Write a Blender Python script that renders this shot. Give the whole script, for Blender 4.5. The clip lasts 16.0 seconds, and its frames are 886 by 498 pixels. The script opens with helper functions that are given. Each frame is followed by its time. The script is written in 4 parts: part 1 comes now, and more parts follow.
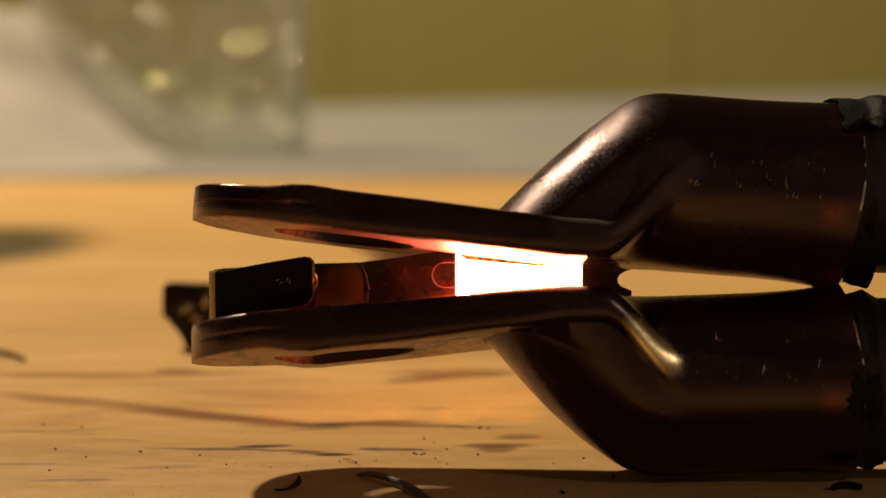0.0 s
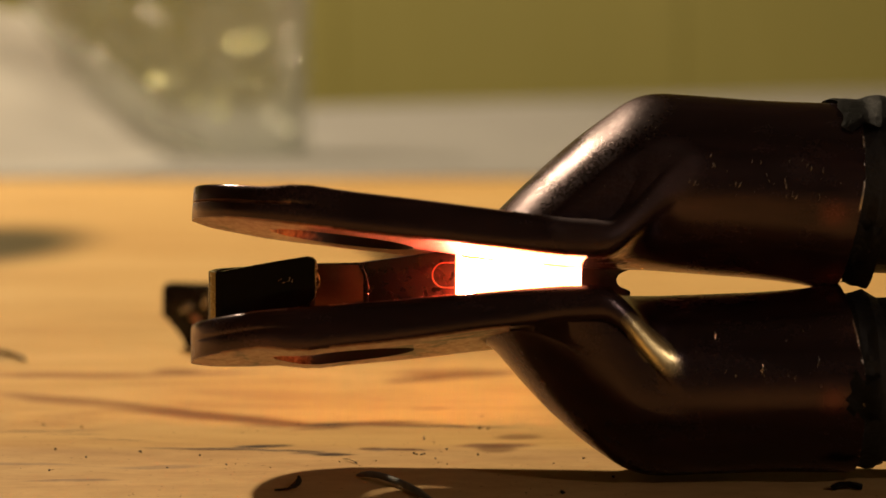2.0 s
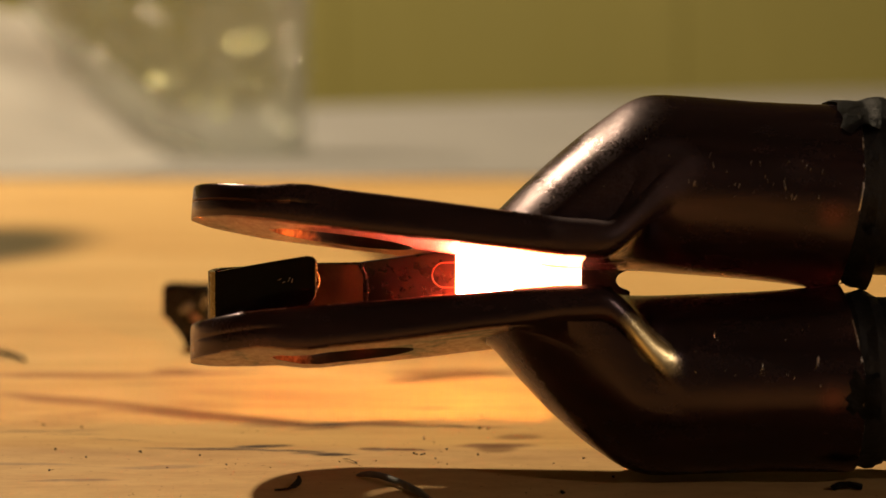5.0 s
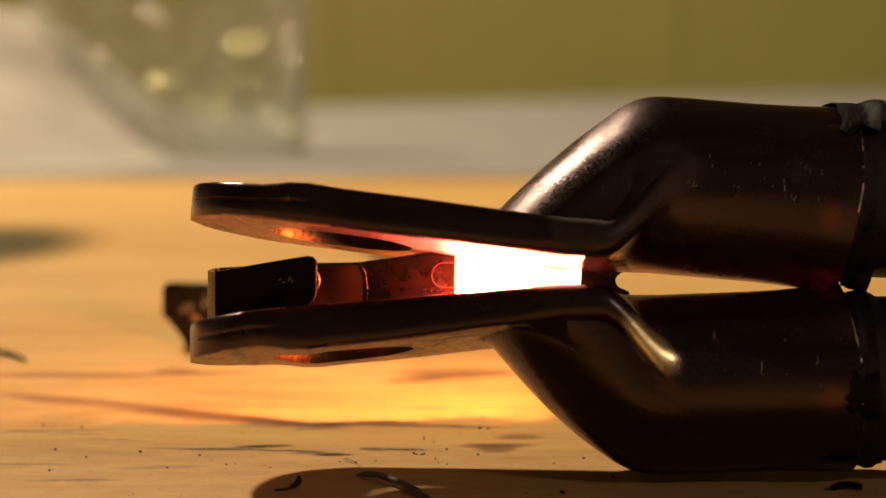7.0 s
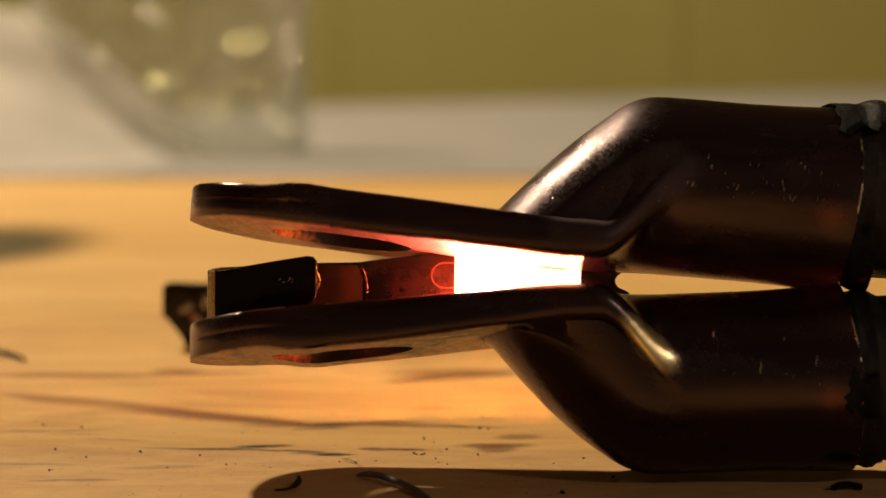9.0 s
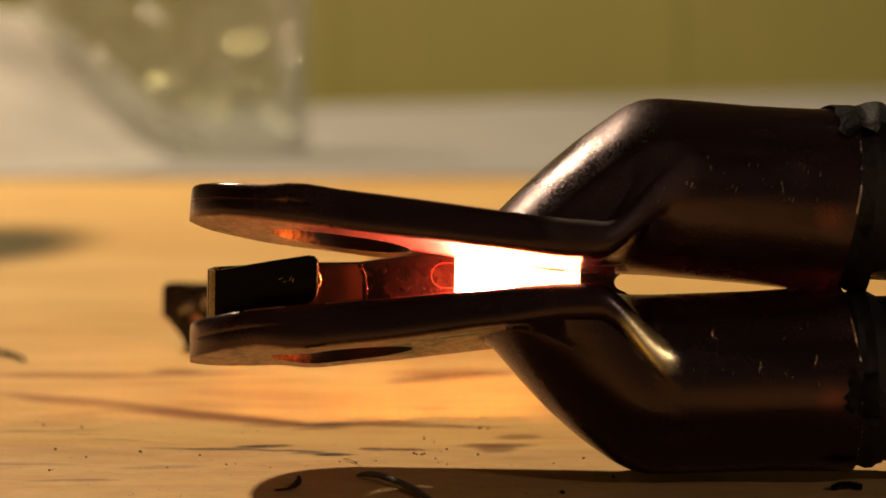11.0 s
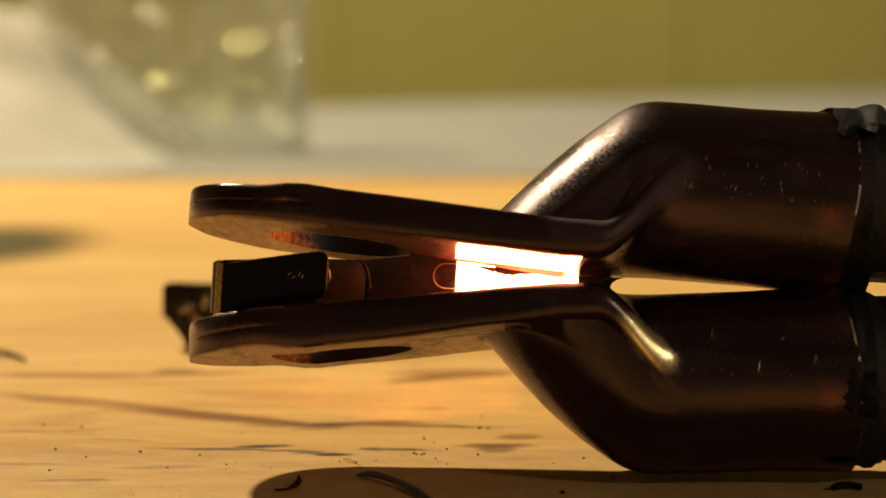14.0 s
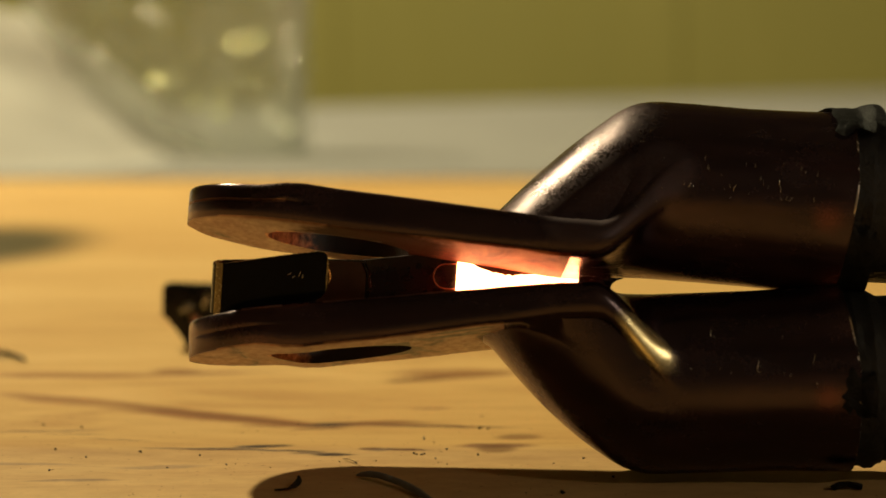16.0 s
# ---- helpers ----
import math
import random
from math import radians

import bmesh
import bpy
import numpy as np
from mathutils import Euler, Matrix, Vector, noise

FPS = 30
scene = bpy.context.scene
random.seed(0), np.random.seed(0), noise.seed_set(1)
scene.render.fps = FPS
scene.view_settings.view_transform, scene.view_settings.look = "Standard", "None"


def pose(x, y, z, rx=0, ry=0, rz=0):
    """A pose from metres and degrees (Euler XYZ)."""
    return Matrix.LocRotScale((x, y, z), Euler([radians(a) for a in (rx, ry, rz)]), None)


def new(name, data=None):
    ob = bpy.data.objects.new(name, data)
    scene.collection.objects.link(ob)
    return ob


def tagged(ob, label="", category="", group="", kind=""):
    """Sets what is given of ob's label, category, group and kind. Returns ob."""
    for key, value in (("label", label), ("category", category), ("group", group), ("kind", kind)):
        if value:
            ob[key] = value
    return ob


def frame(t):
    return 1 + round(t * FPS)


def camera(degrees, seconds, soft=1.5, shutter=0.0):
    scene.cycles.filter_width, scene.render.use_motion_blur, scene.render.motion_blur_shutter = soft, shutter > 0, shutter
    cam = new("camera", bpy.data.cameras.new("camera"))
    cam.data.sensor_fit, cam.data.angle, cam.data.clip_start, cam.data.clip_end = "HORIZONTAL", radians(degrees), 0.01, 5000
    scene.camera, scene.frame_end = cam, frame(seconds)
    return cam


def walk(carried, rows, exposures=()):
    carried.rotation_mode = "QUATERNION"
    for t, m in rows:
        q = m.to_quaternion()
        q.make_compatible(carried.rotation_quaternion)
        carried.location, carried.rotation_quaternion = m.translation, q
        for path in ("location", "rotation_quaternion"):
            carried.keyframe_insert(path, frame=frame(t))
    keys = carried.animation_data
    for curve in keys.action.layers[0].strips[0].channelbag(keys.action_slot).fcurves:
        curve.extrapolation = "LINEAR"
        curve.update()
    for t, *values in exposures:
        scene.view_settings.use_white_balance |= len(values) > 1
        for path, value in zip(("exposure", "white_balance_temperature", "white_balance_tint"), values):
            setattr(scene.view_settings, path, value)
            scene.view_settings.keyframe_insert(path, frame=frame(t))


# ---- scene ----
from mathutils.bvhtree import BVHTree

cam = camera(24, 16.0, soft=1.5)
cam.data.dof.use_dof = True
cam.data.dof.focus_distance = 0.160
cam.data.dof.aperture_fstop = 30.0
EYE = pose(0.0, -0.1583, 0.0341, 90 - 6.05, 0, 0)
walk(cam, [(0.0, EYE), (16.0, EYE)],
     exposures=[(0.0, -0.12, 6500, 30.0), (2.0, -0.03, 6500, 30.0), (4.0, 0.0, 6500, 30.0), (6.5, 0.03, 6500, 31.0), (12.5, 0.03, 6500, 31.0), (12.77, 0.0, 6500, 31.0), (12.8, 0.0, 6500, 34.0), (12.87, 0.02, 6500, 31.0), (13.0, -0.36, 6500, 31.0), (13.5, -0.50, 6500, 25.0),
                (14.0, 0.36, 6500, 18.0), (14.5, 0.44, 6500, 25.0), (15.0, 0.08, 6500, 24.0), (15.5, -0.32, 6500, 18.0), (16.0, 0.08, 6500, 11.5)])

MM = 0.001

# ---- light ----
world = bpy.data.worlds.new("room_air")
scene.world = world
world.use_nodes = True
world.node_tree.nodes["Background"].inputs[0].default_value = (1.0, 0.85, 0.6, 1)
world.node_tree.nodes["Background"].inputs[1].default_value = 0.02

lamp_data = bpy.data.lights.new("work_lamp", "SPOT")
lamp_data.spot_size, lamp_data.spot_blend = radians(152), 0.1
lamp_data.shadow_soft_size = 0.024
lamp_data.energy = 42.5
lamp_data.color = (1.0, 0.87, 0.50)
work_lamp = new("work_lamp", lamp_data)
work_lamp.location = (-0.425, 0.575, 0.70)

room_data = bpy.data.lights.new("room_lamp", "POINT")
room_data.shadow_soft_size = 0.028
room_data.energy = 5.2
room_data.color = (1.0, 0.85, 0.60)
room_lamp = new("room_lamp", room_data)
room_lamp.location = (0.82, -0.74, 0.59)


# ---- materials ----
def mat(name):
    m = bpy.data.materials.new(name)
    m.use_nodes = True
    nt = m.node_tree
    return m, nt, nt.nodes["Principled BSDF"]


def node(nt, kind, **values):
    n = nt.nodes.new(kind)
    for k, v in values.items():
        n.inputs[k].default_value = v
    return n


def noise_tex(nt, scale, detail=6.0, rough=0.6, stretch=(1, 1, 1), distortion=0.0):
    tc = nt.nodes.new("ShaderNodeTexCoord")
    mp = nt.nodes.new("ShaderNodeMapping")
    mp.inputs["Scale"].default_value = stretch
    nt.links.new(tc.outputs["Object"], mp.inputs["Vector"])
    n = node(nt, "ShaderNodeTexNoise", Scale=scale, Detail=detail, Roughness=rough, Distortion=distortion)
    nt.links.new(mp.outputs[0], n.inputs["Vector"])
    return n


def ramp(nt, source, stops):
    r = nt.nodes.new("ShaderNodeValToRGB")
    el = r.color_ramp.elements
    while len(el) < len(stops):
        el.new(0.5)
    for e, (at, col) in zip(el, stops):
        e.position = at
        e.color = (*col, 1) if len(col) == 3 else col
    nt.links.new(source, r.inputs[0])
    return r


def mix(nt, fac, a, b, blend="MIX"):
    m = nt.nodes.new("ShaderNodeMix")
    m.data_type = "RGBA"
    m.blend_type = blend
    for sock, v in ((m.inputs[0], fac), (m.inputs[6], a), (m.inputs[7], b)):
        if isinstance(v, (int, float)):
            sock.default_value = v
        elif isinstance(v, tuple):
            sock.default_value = (*v, 1)
        else:
            nt.links.new(v, sock)
    return m.outputs[2]


def bump(nt, bsdf, source, strength, dist):
    b = node(nt, "ShaderNodeBump", Strength=strength, Distance=dist)
    nt.links.new(source, b.inputs["Height"])
    nt.links.new(b.outputs[0], bsdf.inputs["Normal"])
    return b


def simple(name, c1, c2, scale, rough=0.6, metal=0.0, rough2=None, relief=0.2, depth=0.0002, stretch=(1, 1, 1), gloss=0.5):
    m, nt, b = mat(name)
    n = noise_tex(nt, scale, stretch=stretch)
    r = ramp(nt, n.outputs[0], [(0.3, c1), (0.7, c2)])
    nt.links.new(r.outputs[0], b.inputs["Base Color"])
    b.inputs["Metallic"].default_value = metal
    rr = node(nt, "ShaderNodeMapRange")
    rr.inputs["From Min"].default_value, rr.inputs["From Max"].default_value = 0.3, 0.7
    rr.inputs["To Min"].default_value, rr.inputs["To Max"].default_value = rough, rough if rough2 is None else rough2
    fine = noise_tex(nt, scale * 5, stretch=stretch)
    nt.links.new(fine.outputs[0], rr.inputs[0])
    nt.links.new(rr.outputs[0], b.inputs["Roughness"])
    b.inputs["Specular IOR Level"].default_value = gloss
    bump(nt, b, fine.outputs[0], relief, depth)
    return m


def blob(nt, at, half, turn=(0, 0, 0), power=1.0, inner=0.2, ragged=0.0):
    """Mask of a soft ellipsoid at a place of the thing (mm, radians), with a ragged outline if asked."""
    tc = nt.nodes.new("ShaderNodeTexCoord")
    mp = nt.nodes.new("ShaderNodeMapping")
    mp.vector_type = "TEXTURE"
    mp.inputs["Location"].default_value = [c * MM for c in at]
    mp.inputs["Rotation"].default_value = turn
    mp.inputs["Scale"].default_value = [c * MM for c in half]
    nt.links.new(tc.outputs["Object"], mp.inputs["Vector"])
    ln = nt.nodes.new("ShaderNodeVectorMath")
    ln.operation = "LENGTH"
    nt.links.new(mp.outputs[0], ln.inputs[0])
    fray = nt.nodes.new("ShaderNodeMath")
    fray.operation = "MULTIPLY_ADD"
    fray.inputs[1].default_value = ragged
    nt.links.new(noise_tex(nt, 900, 5, 0.7).outputs[0], fray.inputs[0])
    nt.links.new(ln.outputs["Value"], fray.inputs[2])
    mr = nt.nodes.new("ShaderNodeMapRange")
    mr.interpolation_type = "SMOOTHSTEP"
    for k, v in (("From Min", inner + 0.5 * ragged), ("From Max", 1.0 + 0.5 * ragged), ("To Min", power), ("To Max", 0.0)):
        mr.inputs[k].default_value = v
    nt.links.new(fray.outputs[0], mr.inputs[0])
    return mr.outputs[0]


def copper_skin():
    """Heat-darkened copper: brown oxide with paler rubbed areas and fine nicks."""
    m, nt, b = mat("oxidised_copper")
    big = noise_tex(nt, 130, 5, 0.6, (0.5, 1, 1))
    fine = noise_tex(nt, 4200, 4, 0.75)
    tone = ramp(nt, big.outputs[0], [(0.3, (0.012, 0.0064, 0.0078)), (0.52, (0.026, 0.0128, 0.0146)), (0.72, (0.056, 0.029, 0.030))])
    speck = ramp(nt, fine.outputs[0], [(0.35, (0.6, 0.6, 0.6)), (0.6, (1, 1, 1)), (0.75, (1.5, 1.4, 1.3))])
    col = mix(nt, 1.0, tone.outputs[0], speck.outputs[0], "MULTIPLY")
    drawn = noise_tex(nt, 520, 6, 0.7, (0.12, 1, 1))
    lines = ramp(nt, drawn.outputs[0], [(0.36, (0.45, 0.42, 0.42)), (0.52, (0.9, 0.88, 0.86)), (0.68, (1.7, 1.5, 1.4))])
    col = mix(nt, 1.0, col, lines.outputs[0], "MULTIPLY")
    tc = nt.nodes.new("ShaderNodeTexCoord")
    for x, y, z, size in ((47.8, -6.4, 4.4, 1.7), (47.6, 6.6, 8.6, 1.6), (49.2, -3.0, 0.4, 2.2)):
        # red heat tint near the barrel mouth
        d = nt.nodes.new("ShaderNodeVectorMath")
        d.operation = "DISTANCE"
        d.inputs[1].default_value = (x * MM, y * MM, z * MM)
        nt.links.new(tc.outputs["Object"], d.inputs[0])
        mr = nt.nodes.new("ShaderNodeMapRange")
        mr.interpolation_type = "SMOOTHSTEP"
        for k, v in (("From Min", 0.0), ("From Max", size * MM), ("To Min", 0.45), ("To Max", 0.0)):
            mr.inputs[k].default_value = v
        nt.links.new(d.outputs["Value"], mr.inputs[0])
        col = mix(nt, mr.outputs[0], col, (0.22, 0.05, 0.028))
    # brassy patch on the burnished rim, its pale gold painted in for the highlight
    along = Vector((3.2, -1.35, 3.4)).to_track_quat("X", "Z").to_euler()
    lit_tint = blob(nt, (34.5, 7.7, 4.4), (3.4, 1.4, 1.4), along, 1.0, 0.3, 0.5)
    col = mix(nt, lit_tint, col, (0.95, 0.80, 0.42))
    nt.links.new(col, b.inputs["Base Color"])
    nt.links.new(mix(nt, lit_tint, (0.45,) * 3, (1.0,) * 3), b.inputs["Metallic"])
    b.inputs["Specular IOR Level"].default_value = 1.0
    b.inputs["Specular Tint"].default_value = (1.0, 0.80, 0.86, 1)
    rr = ramp(nt, noise_tex(nt, 380, 5, 0.6, (0.5, 1, 1)).outputs[0], [(0.35, (0.30,) * 3), (0.5, (0.22,) * 3), (0.65, (0.16,) * 3)])
    rough = rr.outputs[0]
    for x, y, z, size, polish in ((32.0, 8.5, 1.8, 1.9, 0.24), (33.3, 8.2, 3.2, 1.9, 0.24), (34.5, 7.7, 4.5, 1.8, 0.24), (35.7, 7.1, 5.8, 1.6, 0.24),
                                  (29.0, -8.2, 2.6, 3.0, 0.8), (31.0, -8.0, 3.6, 3.2, 0.8), (33.0, -7.4, 5.4, 3.4, 0.8), (35.5, -6.8, 7.0, 3.2, 0.7),
                                  (25.2, -4.6, 4.2, 3.4, 0.34), (28.6, -4.6, 7.2, 3.6, 0.20), (32.2, -3.8, 11.0, 4.4, 0.44)):
        # one rim burnished by handling, the other dulled by oxide
        d = nt.nodes.new("ShaderNodeVectorMath")
        d.operation = "DISTANCE"
        d.inputs[1].default_value = (x * MM, y * MM, z * MM)
        nt.links.new(tc.outputs["Object"], d.inputs[0])
        mr = nt.nodes.new("ShaderNodeMapRange")
        mr.interpolation_type = "SMOOTHSTEP"
        for k, v in (("From Min", 0.3 * size * MM), ("From Max", size * MM), ("To Min", 0.9), ("To Max", 0.0)):
            mr.inputs[k].default_value = v
        nt.links.new(d.outputs["Value"], mr.inputs[0])
        rough = mix(nt, mr.outputs[0], rough, (polish,) * 3)
    grit = noise_tex(nt, 5600, 3, 0.75)
    mottle = ramp(nt, fine.outputs[0], [(0.38, (0.7,) * 3), (0.62, (1.4,) * 3)])
    pitted = blob(nt, (30.0, -4.5, 8.5), (8.0, 6.0, 7.0), (0, 0, 0), 1.0, 0.5)
    rough = mix(nt, mix(nt, pitted, (0.3,) * 3, (1.0,) * 3), rough, mottle.outputs[0], "MULTIPLY")
    nt.links.new(rough, b.inputs["Roughness"])
    nick = noise_tex(nt, 700, 3, 0.6, (1, 0.7, 0.5))
    pit = ramp(nt, nick.outputs[0], [(0.62, (0,) * 3), (0.72, (1,) * 3)])
    b1 = node(nt, "ShaderNodeBump", Strength=0.12, Distance=0.00006)
    b1.invert = True
    nt.links.new(pit.outputs[0], b1.inputs["Height"])
    b2 = node(nt, "ShaderNodeBump", Strength=0.4, Distance=0.000032)
    nt.links.new(mix(nt, pitted, (0.35,) * 3, (0.85,) * 3), b2.inputs["Strength"])
    nt.links.new(grit.outputs[0], b2.inputs["Height"])
    b3 = node(nt, "ShaderNodeBump", Strength=0.16, Distance=0.00018)
    nt.links.new(noise_tex(nt, 320, 4, 0.55, (0.6, 1, 1)).outputs[0], b3.inputs["Height"])
    nt.links.new(b1.outputs[0], b3.inputs["Normal"])
    nt.links.new(b3.outputs[0], b2.inputs["Normal"])
    nt.links.new(b2.outputs[0], b.inputs["Normal"])
    return m


def pine():
    """Pale pine with long grain, dark resin streaks, cracks and grime."""
    m, nt, b = mat("pine_wood")
    grain = noise_tex(nt, 60, 8, 0.62, (0.35, 1.5, 1), 1.2)
    broad = noise_tex(nt, 9, 4, 0.5, (0.4, 1.6, 1), 0.4)
    fibre = noise_tex(nt, 420, 6, 0.7, (0.2, 1.6, 1), 0.8)
    tone = ramp(nt, grain.outputs[0], [(0.28, (0.54, 0.31, 0.105)), (0.5, (0.72, 0.47, 0.175)), (0.75, (0.80, 0.55, 0.23))])
    tone2 = ramp(nt, broad.outputs[0], [(0.3, (0.82, 0.72, 0.60)), (0.65, (1, 1, 1))])
    fib = ramp(nt, fibre.outputs[0], [(0.3, (0.86, 0.82, 0.78)), (0.6, (1, 1, 1))])
    col = mix(nt, 1.0, tone.outputs[0], tone2.outputs[0], "MULTIPLY")
    col = mix(nt, 0.8, col, fib.outputs[0], "MULTIPLY")
    tc = nt.nodes.new("ShaderNodeTexCoord")
    warp = noise_tex(nt, 260, 7, 0.68, (0.45, 1, 1))
    shift = nt.nodes.new("ShaderNodeVectorMath")
    shift.operation = "MULTIPLY_ADD"
    shift.inputs[1].default_value = (0.005, 0.0026, 0)
    nt.links.new(warp.outputs["Color"], shift.inputs[0])
    nt.links.new(tc.outputs["Object"], shift.inputs[2])
    streaks = [
        # x, y, turn, half length, half width, strength, colour (mm, degrees)
        (-36, 44.8, -2, 8, 1.30, 0.75, (0.24, 0.10, 0.026)), (-22, 47, 4, 8, 1.16, 0.45, (0.30, 0.135, 0.04)),
        (0, 47, 6, 6, 2.17, 0.50, (0.30, 0.135, 0.04)),
        (-35, 31.8, -25, 8, 1.45, 0.60, (0.27, 0.115, 0.03)), (-20.5, 23.2, -25, 11, 1.89, 0.80, (0.21, 0.08, 0.02)),
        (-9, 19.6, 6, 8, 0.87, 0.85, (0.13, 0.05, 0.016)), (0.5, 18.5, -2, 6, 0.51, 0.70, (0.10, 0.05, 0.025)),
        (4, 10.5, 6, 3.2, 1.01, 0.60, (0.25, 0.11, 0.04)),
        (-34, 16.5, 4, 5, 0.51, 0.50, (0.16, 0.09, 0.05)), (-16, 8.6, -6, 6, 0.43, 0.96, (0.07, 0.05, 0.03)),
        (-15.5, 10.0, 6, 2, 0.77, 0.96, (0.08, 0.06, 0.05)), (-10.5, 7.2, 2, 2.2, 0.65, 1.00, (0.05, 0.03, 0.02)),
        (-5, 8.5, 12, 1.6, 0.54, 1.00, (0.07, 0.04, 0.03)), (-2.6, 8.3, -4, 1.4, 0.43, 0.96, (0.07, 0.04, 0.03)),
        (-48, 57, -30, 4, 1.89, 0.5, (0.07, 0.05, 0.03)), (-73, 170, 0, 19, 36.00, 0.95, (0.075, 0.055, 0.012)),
        (-22, 2, 3, 4, 0.87, 0.48, (0.15, 0.1, 0.07)), (-33, 3.0, -4, 5, 0.77, 0.48, (0.15, 0.1, 0.07)),
        (-1, 27, 0, 1.8, 0.60, 0.60, (0.26, 0.12, 0.045)), (1.0, 46.5, 5, 7, 1.60, 0.60, (0.27, 0.115, 0.03)), (-24, 46.0, 8, 6, 1.00, 0.60, (0.24, 0.11, 0.04)),
        (4.5, 10.2, 4, 3.5, 1.10, 0.60, (0.22, 0.10, 0.04)), (-27, 12.5, -14, 3.5, 0.18, 0.70, (0.14, 0.08, 0.04)), (-31, 15.2, -2, 2.5, 0.25, 0.70, (0.16, 0.09, 0.045)),
        (-20, 9.2, -3, 5, 0.33, 1.00, (0.08, 0.05, 0.03)), (-13, 8.3, -2, 4, 0.27, 1.00, (0.07, 0.045, 0.03)), (-28, -3, 4, 4, 0.45, 0.60, (0.14, 0.09, 0.06)),
        (-36, 45.2, -2, 11, 2.20, 0.62, (0.36, 0.17, 0.05)), (-34, 31.0, -25, 9, 2.40, 0.62, (0.36, 0.17, 0.05)), (-19.5, 22.8, -24, 11, 2.60, 0.62, (0.36, 0.165, 0.045)),
        (-8, 19.4, 3, 9, 1.50, 0.62, (0.34, 0.16, 0.05)), (-11, 17.6, 12, 2.5, 0.50, 0.70, (0.20, 0.08, 0.025)), (-15, 20.6, -20, 4, 0.50, 0.80, (0.16, 0.06, 0.02)),
    ]
    for x, y, turn, long, wide, power, dark in streaks:
        mp = nt.nodes.new("ShaderNodeMapping")
        mp.vector_type = "TEXTURE"
        mp.inputs["Location"].default_value = ((x + 2.5) * MM, (y + 1.3) * MM, 0)
        mp.inputs["Rotation"].default_value = (0, 0, radians(turn))
        mp.inputs["Scale"].default_value = (long * MM, wide * MM, 1)
        nt.links.new(shift.outputs[0], mp.inputs["Vector"])
        ln = nt.nodes.new("ShaderNodeVectorMath")
        ln.operation = "LENGTH"
        nt.links.new(mp.outputs[0], ln.inputs[0])
        mr = nt.nodes.new("ShaderNodeMapRange")
        mr.interpolation_type = "SMOOTHSTEP"
        for k, v in (("From Min", 0.45), ("From Max", 1.2), ("To Min", min(1.0, power * 1.2)), ("To Max", 0.0)):
            mr.inputs[k].default_value = v
        nt.links.new(ln.outputs["Value"], mr.inputs[0])
        col = mix(nt, mr.outputs[0], col, dark)
    # worn, grimy strip along the front of the board
    sep = nt.nodes.new("ShaderNodeSeparateXYZ")
    nt.links.new(shift.outputs[0], sep.inputs[0])
    edge = nt.nodes.new("ShaderNodeMapRange")
    edge.interpolation_type = "SMOOTHSTEP"
    for k, v in (("From Min", 0.0125), ("From Max", 0.0085), ("To Min", 0.0), ("To Max", 0.42)):
        edge.inputs[k].default_value = v
    nt.links.new(sep.outputs[1], edge.inputs[0])
    blot = noise_tex(nt, 330, 6, 0.7, (0.6, 1, 1))
    grime = ramp(nt, blot.outputs[0], [(0.35, (0.30, 0.175, 0.095)), (0.6, (0.50, 0.31, 0.16)), (0.75, (0.60, 0.41, 0.24))])
    col = mix(nt, edge.outputs[0], col, grime.outputs[0])
    # thin open cracks and resin lines
    fray = nt.nodes.new("ShaderNodeVectorMath")
    fray.operation = "MULTIPLY_ADD"
    fray.inputs[1].default_value = (0.0016, 0.0007, 0)
    nt.links.new(noise_tex(nt, 700, 6, 0.7, (0.4, 1, 1)).outputs["Color"], fray.inputs[0])
    nt.links.new(tc.outputs["Object"], fray.inputs[2])
    black, brown, russet = (0.045, 0.020, 0.008), (0.14, 0.052, 0.012), (0.22, 0.080, 0.018)
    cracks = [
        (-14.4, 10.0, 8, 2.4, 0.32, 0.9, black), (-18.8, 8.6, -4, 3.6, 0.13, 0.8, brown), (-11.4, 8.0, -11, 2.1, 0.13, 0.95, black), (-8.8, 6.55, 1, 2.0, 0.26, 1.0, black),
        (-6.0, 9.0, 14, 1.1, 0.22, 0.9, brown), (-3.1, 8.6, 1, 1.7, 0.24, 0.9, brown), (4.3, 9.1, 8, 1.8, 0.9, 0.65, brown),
        (-9.9, 19.2, 6, 3.0, 0.40, 0.95, black), (-1.6, 18.7, -6, 7.0, 0.17, 0.9, brown), (-18.6, 22.4, -25, 8.0, 0.6, 0.7, russet), (-13.4, 19.9, -16, 3.5, 0.35, 0.85, russet),
        (-22.0, 24.6, -24, 6.0, 0.45, 0.65, russet), (-6.0, 20.2, 10, 4.0, 0.5, 0.6, russet), (1.8, 44.6, 24, 9.0, 0.7, 0.75, russet), (-2.5, 42.6, 20, 4.0, 0.5, 0.75, brown),
        (-26.6, 47.3, -18, 3.0, 1.0, 0.7, russet), (6.4, 13.9, 10, 2.2, 0.6, 0.6, brown), (-26.0, 27.5, -28, 5.0, 0.5, 0.6, russet),
    ]
    for x, y, turn, long, wide, power, dark in cracks:
        mp = nt.nodes.new("ShaderNodeMapping")
        mp.vector_type = "TEXTURE"
        mp.inputs["Location"].default_value = ((x + 0.8) * MM, (y + 0.35) * MM, 0)
        mp.inputs["Rotation"].default_value = (0, 0, radians(turn))
        mp.inputs["Scale"].default_value = (long * MM, 2.3 * wide * MM, 1)
        nt.links.new(fray.outputs[0], mp.inputs["Vector"])
        ln = nt.nodes.new("ShaderNodeVectorMath")
        ln.operation = "LENGTH"
        nt.links.new(mp.outputs[0], ln.inputs[0])
